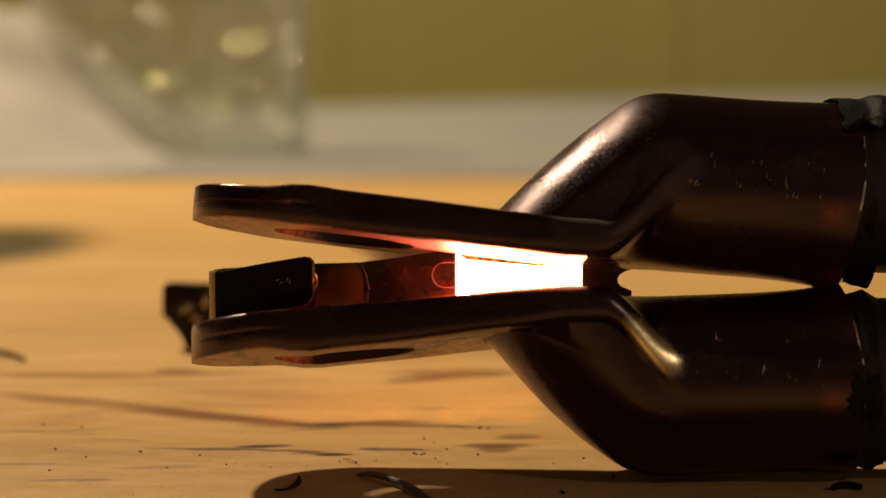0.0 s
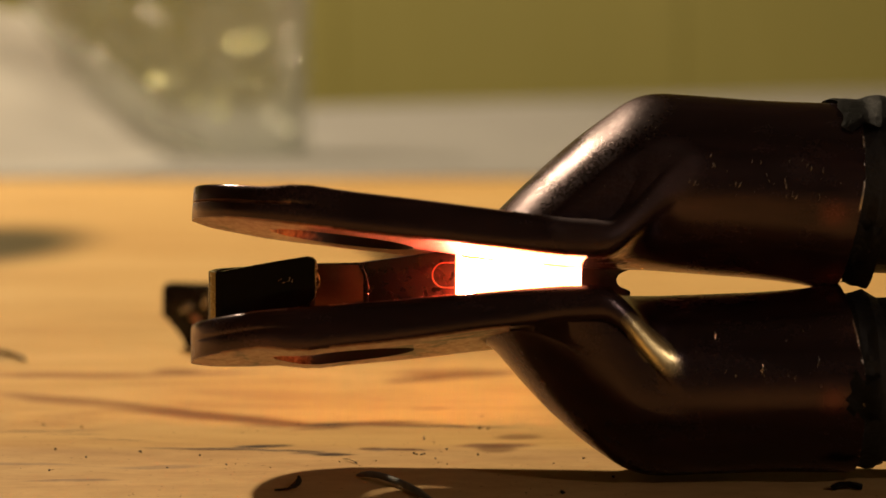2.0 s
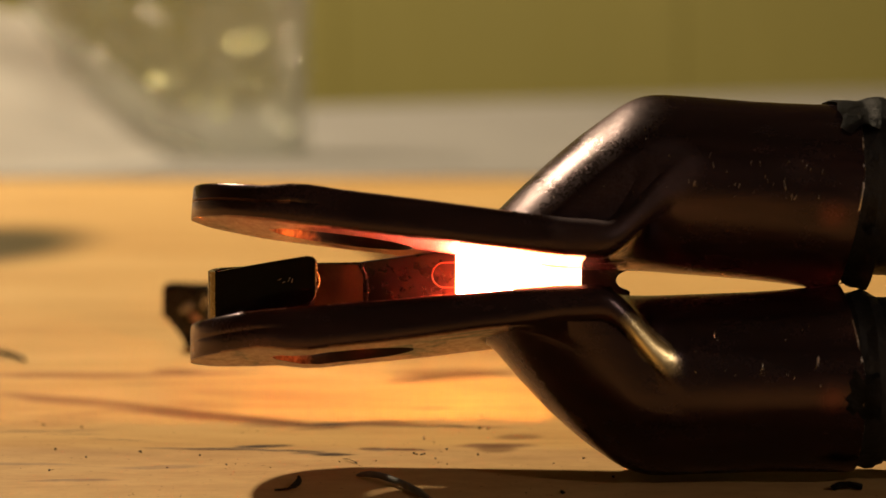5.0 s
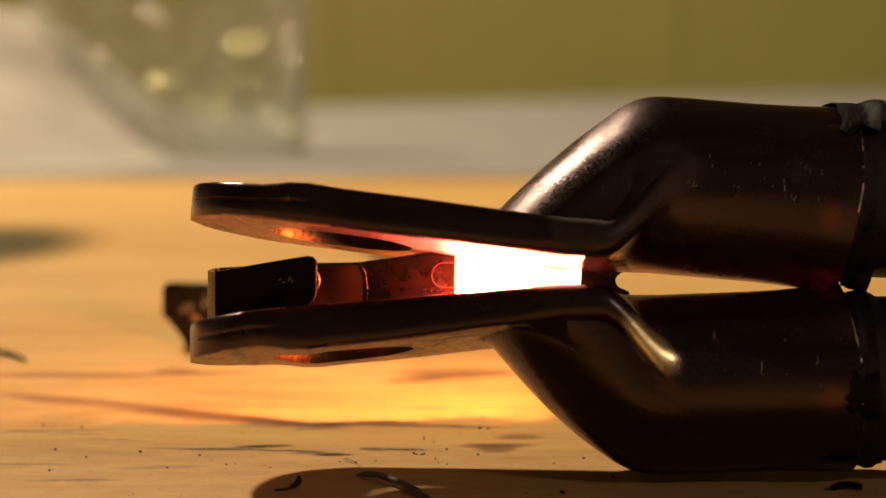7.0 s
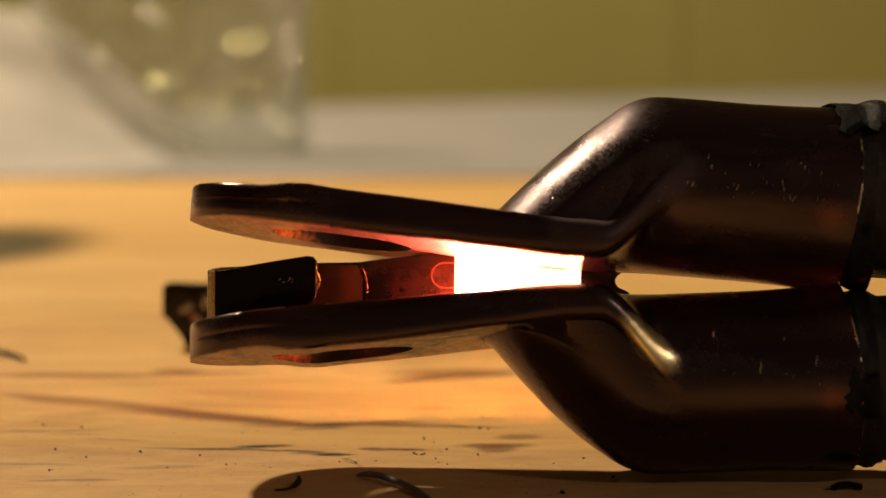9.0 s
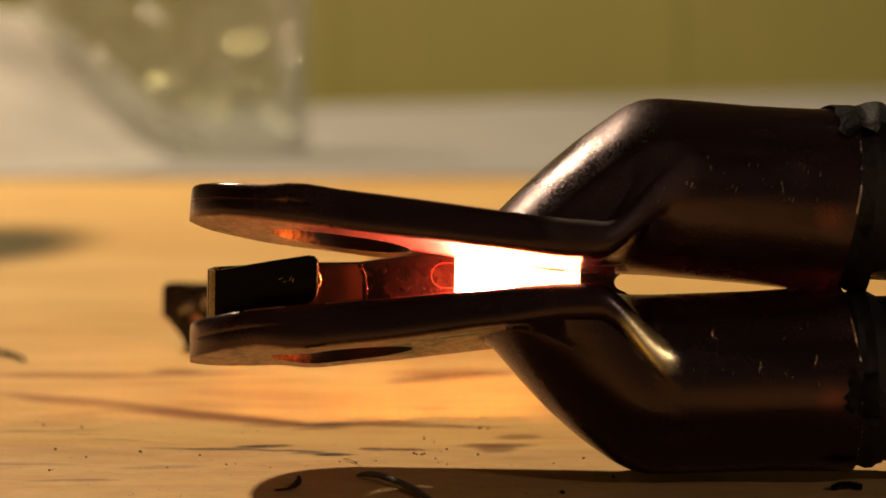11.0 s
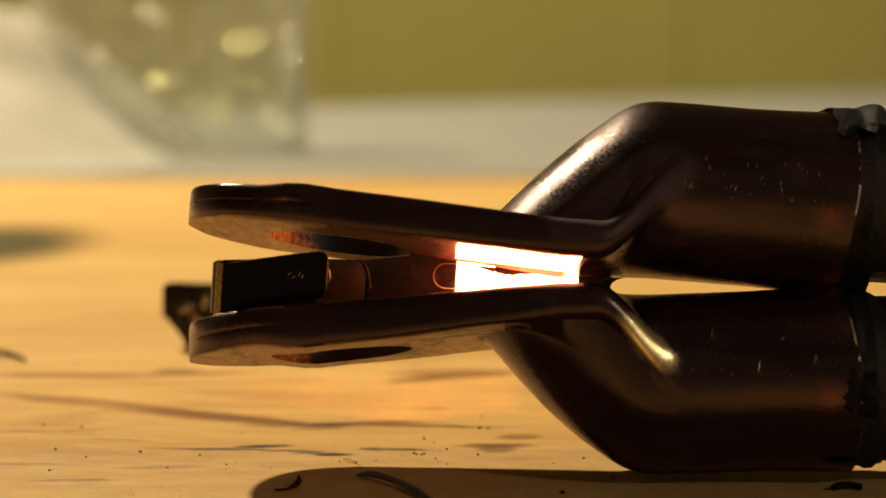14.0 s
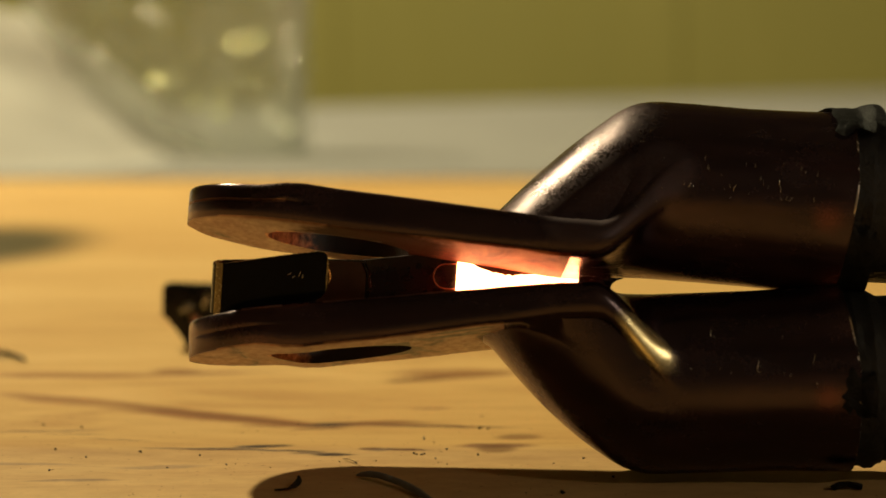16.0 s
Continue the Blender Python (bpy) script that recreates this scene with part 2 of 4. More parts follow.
        mr = nt.nodes.new("ShaderNodeMapRange")
        mr.interpolation_type = "SMOOTHSTEP"
        for k, v in (("From Min", 0.5), ("From Max", 1.15), ("To Min", power), ("To Max", 0.0)):
            mr.inputs[k].default_value = v
        nt.links.new(ln.outputs["Value"], mr.inputs[0])
        col = mix(nt, mr.outputs[0], col, dark)
    dots = noise_tex(nt, 2300, 2, 0.5)
    speck = ramp(nt, dots.outputs[0], [(0.26, (0.35, 0.3, 0.28)), (0.33, (1, 1, 1)), (0.72, (1, 1, 1)), (0.78, (1.25, 1.22, 1.2))])
    col = mix(nt, 0.75, col, speck.outputs[0], "MULTIPLY")
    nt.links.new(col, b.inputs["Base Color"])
    b.inputs["Roughness"].default_value = 0.65
    b.inputs["Specular IOR Level"].default_value = 0.15
    bump(nt, b, fibre.outputs[0], 0.3, 0.00012)
    return m


def glow(name, colour, strength):
    m, nt, b = mat(name)
    n = noise_tex(nt, 900, 4)
    r = ramp(nt, n.outputs[0], [(0.3, tuple(0.75 * c for c in colour)), (0.7, colour)])
    nt.links.new(r.outputs[0], b.inputs["Emission Color"])
    b.inputs["Base Color"].default_value = (0.3, 0.1, 0.05, 1)
    b.inputs["Emission Strength"].default_value = strength
    return m


def clear_film(name, low, high):
    m, nt, b = mat(name)
    b.inputs["Base Color"].default_value = (0.92, 0.93, 0.9, 1)
    b.inputs["Transmission Weight"].default_value = 0.0
    b.inputs["Roughness"].default_value = 0.16
    tr = nt.nodes.new("ShaderNodeBsdfTransparent")
    tr.inputs[0].default_value = (0.9, 0.92, 0.88, 1)
    ms = nt.nodes.new("ShaderNodeMixShader")
    n = noise_tex(nt, 30, 4)
    f = ramp(nt, n.outputs[0], [(0.35, (low,) * 3), (0.75, (high,) * 3)])
    nt.links.new(f.outputs[0], ms.inputs[0])
    nt.links.new(tr.outputs[0], ms.inputs[1])
    nt.links.new(b.outputs[0], ms.inputs[2])
    nt.links.new(ms.outputs[0], nt.nodes["Material Output"].inputs[0])
    return m


def worn_skin():
    """Rubbed copper faces: tan oxide-free metal with ragged black oxide left on it, and red painted in for the hot
    steel's glow.
    """
    m, nt, b = mat("worn_copper")
    patch = noise_tex(nt, 300, 5, 0.6, (1.1, 0.42, 1), 0.5)
    fine = noise_tex(nt, 1700, 5, 0.7, (1, 0.35, 1))
    tan = ramp(nt, fine.outputs[0], [(0.3, (0.26, 0.136, 0.088)), (0.6, (0.38, 0.215, 0.145)), (0.8, (0.48, 0.29, 0.205))])
    worn = ramp(nt, patch.outputs[0], [(0.36, (0.0,) * 3), (0.42, (0.75,) * 3), (0.52, (1.0,) * 3)])
    col = mix(nt, worn.outputs[0], (0.075, 0.038, 0.026), tan.outputs[0])
    soot = blob(nt, (14.5, 0.0, 0.6), (7.5, 12.0, 1.9), (0, 0, 0), 0.9, 0.75, 0.5)
    col = mix(nt, soot, col, (0.045, 0.020, 0.014))
    # red painted where the tongue faces the hottest steel, for its orange glow
    glow_red = blob(nt, (25.5, 0.0, 0.4), (7.0, 14.0, 1.9), (0, 0, 0), 0.95, 0.75, 0.5)
    russet = ramp(nt, patch.outputs[0], [(0.38, (0.14, 0.030, 0.014)), (0.5, (0.30, 0.085, 0.035)), (0.62, (0.42, 0.15, 0.07))])
    col = mix(nt, glow_red, col, russet.outputs[0])
    for at, half in (((21.0, 7.2, 2.8), (3.4, 0.8, 2)), ((20.2, 4.6, 2.8), (2.6, 1.0, 2)), ((22.4, 5.6, 2.8), (1.6, 0.6, 2)), ((15.5, 1.0, 2.8), (2.2, 1.2, 2)), ((10.5, -6.3, 2.8), (0.8, 0.5, 2))):
        col = mix(nt, blob(nt, at, half, (0, 0, 0), 0.95, 0.7, 0.9), col, (0.016, 0.009, 0.008))
    nt.links.new(col, b.inputs["Base Color"])
    nt.links.new(mix(nt, glow_red, mix(nt, soot, (0.5,) * 3, (0.0,) * 3), (0.15,) * 3), b.inputs["Metallic"])
    b.inputs["Specular IOR Level"].default_value = 0.12
    rr = ramp(nt, fine.outputs[0], [(0.3, (0.45,) * 3), (0.7, (0.28,) * 3)])
    nt.links.new(mix(nt, glow_red, mix(nt, soot, rr.outputs[0], (0.7,) * 3), (0.6,) * 3), b.inputs["Roughness"])
    bump(nt, b, fine.outputs[0], 0.5, 0.0001)
    return m


def bored_skin():
    """Wall of the bolt hole: lit end towards the tip painted bright copper, the shaded rest near black."""
    m, nt, b = mat("bored_copper")
    fine = noise_tex(nt, 1700, 5, 0.7, (1, 1, 0.6))
    tone = ramp(nt, fine.outputs[0], [(0.35, (0.20, 0.06, 0.028)), (0.55, (0.62, 0.24, 0.10)), (0.7, (0.82, 0.42, 0.20))])
    lit_tint = blob(nt, (6.2, 0, 1.4), (4.2, 9.0, 6.0), (0, 0, 0), 1.0, 0.5, 0.9)
    nt.links.new(mix(nt, lit_tint, (0.016, 0.009, 0.008), tone.outputs[0]), b.inputs["Base Color"])
    nt.links.new(mix(nt, lit_tint, (0.1,) * 3, (0.4,) * 3), b.inputs["Metallic"])
    b.inputs["Roughness"].default_value = 0.38
    b.inputs["Specular IOR Level"].default_value = 0.3
    bump(nt, b, fine.outputs[0], 0.7, 0.0001)
    return m


COPPER = copper_skin()
WORN = worn_skin()
BORE = bored_skin()
BARE = simple("bare_copper", (0.34, 0.17, 0.10), (0.55, 0.30, 0.19), 260, 0.5, 0.9, 0.38, 0.3, 0.0001)
RUBBER = simple("black_rubber", (0.007, 0.007, 0.007), (0.018, 0.0175, 0.018), 400, 0.62, 0.0, 0.45, 0.5, 0.0004, gloss=0.3)
STEEL = simple("black_steel", (0.002, 0.002, 0.0025), (0.005, 0.0045, 0.005), 300, 0.16, 0.0, 0.09, 0.06, 0.00002, gloss=0.07)
WORN_SHEEN = simple("worn_sheen_steel", (0.20, 0.155, 0.08), (0.36, 0.28, 0.14), 500, 0.3, 0.8, 0.22, 0.1, 0.00003)
HOOK_GLINT = simple("hook_glint_steel", (0.55, 0.38, 0.14), (0.75, 0.55, 0.22), 600, 0.32, 0.9, 0.24, 0.1, 0.00002)
TEMPER = simple("tempered_steel", (0.011, 0.006, 0.006), (0.018, 0.009, 0.008), 250, 0.36, 0.3, 0.22, 0.15, 0.00004)
BRONZE = simple("bronze_steel", (0.075, 0.034, 0.014), (0.13, 0.062, 0.026), 350, 0.4, 0.4, 0.28, 0.15, 0.00004)
PINE = pine()
HOT = glow("white_hot_steel", (1.0, 0.33, 0.12), 18.0)
CORE = glow("dazzling_steel", (1.0, 0.40, 0.075), 2350.0)
FACE = glow("searing_steel", (1.0, 0.20, 0.11), 1400.0)
TONGUE_GLOW = glow("added_tongue_glow", (1.0, 0.38, 0.14), 7.5)
SCALE = simple("oxide_crust", (0.05, 0.018, 0.014), (0.12, 0.04, 0.025), 1800, 0.6, 0.1, 0.4, 0.8, 0.0002)
SPARK = glow("spark_metal", (1.0, 0.72, 0.34), 3.4)
SHEET = simple("white_sheet", (0.235, 0.23, 0.222), (0.295, 0.29, 0.28), 20, 0.7, 0, 0.8, 0.2, 0.0003)
TISSUE = simple("white_tissue", (0.82, 0.79, 0.73), (0.90, 0.88, 0.83), 60, 0.8, 0, 0.9, 0.4, 0.0005)
thin = TISSUE.node_tree.nodes.new("ShaderNodeBsdfTranslucent")
thin.inputs[0].default_value = (0.92, 0.87, 0.78, 1)
blend = TISSUE.node_tree.nodes.new("ShaderNodeMixShader")
blend.inputs[0].default_value = 0.42
TISSUE.node_tree.links.new(TISSUE.node_tree.nodes["Principled BSDF"].outputs[0], blend.inputs[1])
TISSUE.node_tree.links.new(thin.outputs[0], blend.inputs[2])
TISSUE.node_tree.links.new(blend.outputs[0], TISSUE.node_tree.nodes["Material Output"].inputs[0])
OLIVE = simple("olive_paint", (0.255, 0.235, 0.054), (0.31, 0.28, 0.07), 7, 0.6, 0, 0.7, 0.2, 0.0005, (1, 1, 0.25))
PLASTER = simple("plaster", (0.30, 0.26, 0.20), (0.36, 0.31, 0.25), 5, 0.85, 0, 0.9, 0.3, 0.001)
BOARDS = simple("floor_boards", (0.16, 0.09, 0.045), (0.26, 0.15, 0.08), 6, 0.5, 0, 0.6, 0.2, 0.0005, (0.2, 1, 1))
FILM = clear_film("clear_film", 0.17, 0.44)
MILKY = clear_film("milky_film", 0.30, 0.62)
SCRAP_SHINE = simple("scrap_shine", (0.26, 0.25, 0.24), (0.42, 0.41, 0.39), 900, 0.3, 0.9, 0.2, 0.1, 0.00002)
SCRATCH_GLINT = simple("scratch_glint", (0.6, 0.52, 0.44), (0.75, 0.68, 0.6), 900, 0.3, 0.9, 0.2, 0.1, 0.00002)
GOLDEN = simple("golden_glint", (0.58, 0.58, 0.12), (0.68, 0.67, 0.17), 300, 0.16, 0.1, 0.22, 0.1, 0.0001)
SHINE = simple("film_glint", (0.56, 0.55, 0.46), (0.66, 0.65, 0.56), 300, 0.16, 0.08, 0.2, 0.1, 0.0001)
SOOTY = simple("sooty_steel", (0.005, 0.0042, 0.004), (0.016, 0.012, 0.0105), 420, 0.30, 0.3, 0.16, 0.4, 0.0002, gloss=0.25)
CHAR = simple("charred_scrap", (0.01, 0.009, 0.008), (0.03, 0.025, 0.02), 900, 0.6, 0, 0.8, 0.5, 0.0002, gloss=0.15)
GREY = simple("grey_shaving", (0.09, 0.09, 0.085), (0.17, 0.17, 0.16), 900, 0.6, 0.1, 0.7, 0.3, 0.0001)
BLUE = simple("blue_grey_scrap", (0.10, 0.12, 0.14), (0.2, 0.22, 0.24), 200, 0.5, 0.2, 0.6, 0.2, 0.0002)


# ---- building helpers ----
def mesh_of(name, bm, *materials, smooth=True):
    bmesh.ops.recalc_face_normals(bm, faces=bm.faces)
    me = bpy.data.meshes.new(name)
    bm.to_mesh(me)
    bm.free()
    for m in materials:
        me.materials.append(m)
    if smooth:
        me.shade_smooth()
        me.set_sharp_from_angle(angle=radians(38))
    return me


def part(name, bm, material, parent, label="", smooth=True):
    mats = material if isinstance(material, tuple) else (material,)
    ob = new(name, mesh_of(name, bm, *mats, smooth=smooth))
    ob.parent = parent
    if label:
        ob["label"] = label
    return ob


def box(bm, x0, x1, y0, y1, z0, z1, bevel=0.0):
    made = bmesh.ops.create_cube(bm, size=1.0)["verts"]
    for v in made:
        v.co = Vector((x0 if v.co.x < 0 else x1, y0 if v.co.y < 0 else y1, z0 if v.co.z < 0 else z1))
    if bevel:
        edges = list({e for v in made for e in v.link_edges})
        bmesh.ops.bevel(bm, geom=edges, offset=bevel, segments=2, profile=0.5, affect="EDGES")
    return bm


def prism(bm, outline, z0, z1):
    """A slab with a flat outline of (x, y)."""
    low = [bm.verts.new((x, y, z0)) for x, y in outline]
    high = [bm.verts.new((x, y, z1)) for x, y in outline]
    bm.faces.new(low[::-1])
    bm.faces.new(high)
    n = len(outline)
    for i in range(n):
        bm.faces.new((low[i], low[(i + 1) % n], high[(i + 1) % n], high[i]))
    return bm


def loft(bm, rings, cap0=True, cap1=True):
    rows = [[bm.verts.new(p) for p in ring] for ring in rings]
    n = len(rows[0])
    for a, b in zip(rows, rows[1:]):
        for i in range(n):
            bm.faces.new((a[i], a[(i + 1) % n], b[(i + 1) % n], b[i]))
    if cap0:
        bm.faces.new(rows[0][::-1])
    if cap1:
        bm.faces.new(rows[-1])
    return bm


def tube(bm, points, radii, sides=28, rough=0.0):
    """A round tube along points."""
    pts = [Vector(p) for p in points]
    rings = []
    for i, p in enumerate(pts):
        way = (pts[min(i + 1, len(pts) - 1)] - pts[max(i - 1, 0)]).normalized()
        side = way.cross(Vector((0, 1, 0.01))).normalized()
        up = side.cross(way).normalized()
        r = radii[i] if isinstance(radii, (list, tuple)) else radii
        ring = []
        for k in range(sides):
            a = 2 * math.pi * k / sides
            q = p + (side * math.cos(a) + up * math.sin(a)) * r
            if rough:
                q += (q - p).normalized() * rough * noise.noise(q * 900)
            ring.append(q)
        rings.append(ring)
    return loft(bm, rings)


def smooth01(x, a, b):
    t = min(1.0, max(0.0, (x - a) / (b - a)))
    return t * t * (3 - 2 * t)


# ---- the room ----
SLOPE = math.tan(radians(38.0))
BACK = 0.80
wall_turn = pose(0, 1.60, 0, 0, 0, -10)
FLOOR_Z = -0.75


def wall_panel(name, m, x0, x1, y0, y1, material):
    bm = box(bmesh.new(), x0, x1, y0, y1, FLOOR_Z, FLOOR_Z + 2.4)
    ob = new(name, mesh_of(name, bm, material, smooth=False))
    ob.matrix_world = m
    return tagged(ob, "", "wall", kind="structure")


wall_north = wall_panel("wall_north", wall_turn, -1.8, 1.8, 0.012, 0.12, OLIVE)
wall_north["label"] = "olive green painted wall of upright boards"
bm = box(bmesh.new(), -0.1447, 0.1447, 0.0, 0.0118, FLOOR_Z, FLOOR_Z + 2.4, 0.0012)
plank_mesh = mesh_of("plank", bm, OLIVE, smooth=False)
for i in range(11):
    pl = new("plank", plank_mesh)
    pl.parent = wall_north
    pl.location = (0.055 + 0.29 * (i - 6), 0, 0)
tagged(wall_panel("wall_south", wall_turn, -1.8, 1.8, -2.9, -2.8, PLASTER), "plain cream plaster wall behind the bench")
tagged(wall_panel("wall_west", wall_turn, -1.9, -1.8, -2.8, 0.12, PLASTER), "plain cream plaster side wall")
tagged(wall_panel("wall_east", wall_turn, 1.8, 1.9, -2.8, 0.12, PLASTER), "plain cream plaster side wall")
floor = new("floor", mesh_of("floor", box(bmesh.new(), -1.9, 1.9, -2.9, 0.12, FLOOR_Z - 0.05, FLOOR_Z), BOARDS, smooth=False))
floor.matrix_world = wall_turn
tagged(floor, "brown wooden board floor under the bench", "floor", kind="structure")
ceiling = new("ceiling", mesh_of("ceiling", box(bmesh.new(), -1.9, 1.9, -2.9, 0.12, FLOOR_Z + 2.4, FLOOR_Z + 2.45), PLASTER, smooth=False))
ceiling.matrix_world = wall_turn
tagged(ceiling, "plain cream plaster ceiling", "ceiling", kind="structure")


# ---- the bench ----
def back_at(x, gap):
    return BACK + SLOPE * x - gap


bench = tagged(new("workbench"), "pale pine workbench with dark grain streaks and grime", "workbench")
top = prism(bmesh.new(), [(-0.42, -0.28), (0.60, -0.28), (0.60, back_at(0.60, 0.01)), (-0.42, back_at(-0.42, 0.01))], -0.028, 0.0)
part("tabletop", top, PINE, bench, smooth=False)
for x, y in ((-0.37, -0.23), (0.55, -0.23), (0.55, 1.10), (-0.37, 0.42)):
    part("leg", box(bmesh.new(), x - 0.03, x + 0.03, y - 0.03, y + 0.03, FLOOR_Z, -0.028, 0.003), PINE, bench, smooth=False)

sheet = new("white_sheet", mesh_of("white_sheet", prism(bmesh.new(), [(-0.36, 0.313), (0.52, 0.313), (0.52, back_at(0.52, 0.014)), (-0.36, back_at(-0.36, 0.014))], 0.0, 0.0006), SHEET, smooth=False))
tagged(sheet, "white board sheet lying on the back of the bench", "board")


# ---- cable lugs ----
def over_hull(points):
    """Heights of the upper hull of (y, z) points, as a function of y."""
    chain = []
    for p in sorted(points):
        while len(chain) > 1 and (chain[-1][0] - chain[-2][0]) * (p[1] - chain[-2][1]) >= (chain[-1][1] - chain[-2][1]) * (p[0] - chain[-2][0]):
            chain.pop()
        chain.append(p)
    ys, zs = [c[0] for c in chain], [c[1] for c in chain]
    return lambda y: float(np.interp(y, ys, zs))


def lug_ring(x, bulge, nose, fill, split, stout):
    """Section of the lug x metres from its tip, tongue face down at z = 0; bulge swells the neck, nose is its half width at the bend,
    fill says how far the valleys beside the neck are filled, and between which stations; split is the depth of the seam at the tip, stout thickens the tongue."""
    xm = x / MM
    w = 8.9 * (max(0.0, 1 - (max(0.0, 9.0 - xm) / 9.0) ** 2.4)) ** 0.5
    w = max(w, 0.6)
    thick = 2.75 - 0.40 * smooth01(xm, 8.6, 5.5) + 0.12 * math.exp(-((xm - 9.5) / 1.5) ** 2)
    free = 1.0 - smooth01(xm, 13.0, 25.0)
    thick += stout * free
    half = thick / 2
    roll = smooth01(xm, 23.0, 29.0)
    r = min(0.75 + 0.3 * roll + 0.5 * smooth01(xm, 29.0, 33.5), w * 0.8)
    blunt = 0.6 + 0.25 * roll
    flat = []
    seam = split * smooth01(xm, 9.5, 6)
    top_n = 34
    turns = (0, 15, 30, 45, 60, 75, 84, 89.2, 90, 90.8, 96, 105, 120, 135, 150, 165, 180)
    arc_n = len(turns)
    ramp_t = (xm - 22.6) / 11.2
    low = max(0.0, ramp_t) if abs(ramp_t) > 0.08 else (ramp_t + 0.08) ** 2 / 0.32
    rise = low if low < 0.8 else (1.0 if low > 1.2 else low - (low - 0.8) ** 2 / 0.8)
    rise += bulge * math.sin(math.pi * min(1.0, rise))
    # the neck is the round barrel bent down at a slant until it dives into the tongue
    height = rise * (13.6 - thick)
    arch = min(max(0.4, nose * (1.0 - (1.0 - min(1.0, height / 7.0)) ** 2) ** 0.5), (w - r) * 0.96)
    for i in range(top_n):
        if 2 <= i <= top_n - 3:
            y = arch * math.cos(math.pi * (i - 2) / (top_n - 5))
        else:
            y = math.copysign((w - r, 0.5 * (w - r + arch))[min(i, top_n - 1 - i)], top_n / 2 - i)
        flat.append((y, half))
    for i in range(1, arc_n - 1):
        a = math.radians(90 + turns[i])
        flat.append((-(w - r) - r * abs(math.cos(a)) ** blunt + (seam if i == arc_n // 2 else 0), half * math.copysign(abs(math.sin(a)) ** blunt, math.sin(a))))
    for i in range(top_n):
        flat.append((-(w - r) + (2 * (w - r)) * i / (top_n - 1), -half))
    for i in range(1, arc_n - 1):
        a = math.radians(turns[i] - 90)
        flat.append((w - r + r * abs(math.cos(a)) ** blunt - (seam if i == arc_n // 2 else 0), half * math.copysign(abs(math.sin(a)) ** blunt, math.sin(a))))
    n = len(flat)
    # matching points of the round barrel
    rad = 7.0 - 0.12 * smooth01(xm, 37, 43) + 0.16 * smooth01(xm, 45, 50)
    sag = 0.55 * min(1.0, max(0.0, (xm - 35.0) / 13.0)) - 0.45 + 0.3 * smooth01(xm, 47.6, 49.6)
    ring = []
    for i, (fy, fz) in enumerate(flat):
        if i < top_n:
            a = math.radians(15 + 150 * i / (top_n - 1))
        elif i < top_n + arc_n - 2:
            a = math.radians(165 + 30 * (i - top_n + 1) / (arc_n - 1))
        elif i < 2 * top_n + arc_n - 2:
            a = math.radians(195 + 150 * (i - top_n - arc_n + 2) / (top_n - 1))
        else:
            a = math.radians(345 + 30 * (i - 2 * top_n - arc_n + 3) / (arc_n - 1))
        cy, cz = rad * math.cos(a), 6.6 + rad * math.sin(a) - sag * max(0.0, -math.sin(a)) ** 2
        late = smooth01(xm, 30.6, 37.3)
        z0 = fz + half
        y, z = fy, z0
        soft = late
        if i < top_n:
            z = z0
            if 2 <= i <= top_n - 3:
                z += max(0.0, height - 7.0 * (1.0 - max(0.0, 1.0 - (fy / nose) ** 2) ** 0.5))
                soft = late + (smooth01(xm, 31.0, 38.5) - late) * math.sin(math.pi * (i - 2) / (top_n - 5)) ** 0.5
        y += (cy - y) * soft
        z += (cz - z) * soft
        z += free * (0.0096 * y - 0.075)
        lean = 0.8 * max(0.0, -math.sin(a)) * smooth01(xm, 44, 50.3)
        ring.append((y, z, lean))
    share = fill[0] * smooth01(xm, fill[1], fill[2])
    if share:
        hull = over_hull([p[:2] for p in ring])
        ring = [(y, z + share * (hull(y) - z) if i < top_n else z, lean) for i, (y, z, lean) in enumerate(ring)]
    lift = 0.066 * max(0.0, 28.0 - xm)
    wob = 0.05
    return [Vector((xm - lean, y + wob * noise.noise(Vector((xm * 0.25, y * 0.3, z * 0.3))), z + lift + wob * noise.noise(Vector((xm * 0.25 + 7, y * 0.3, z * 0.3))))) * MM for y, z, lean in ring]


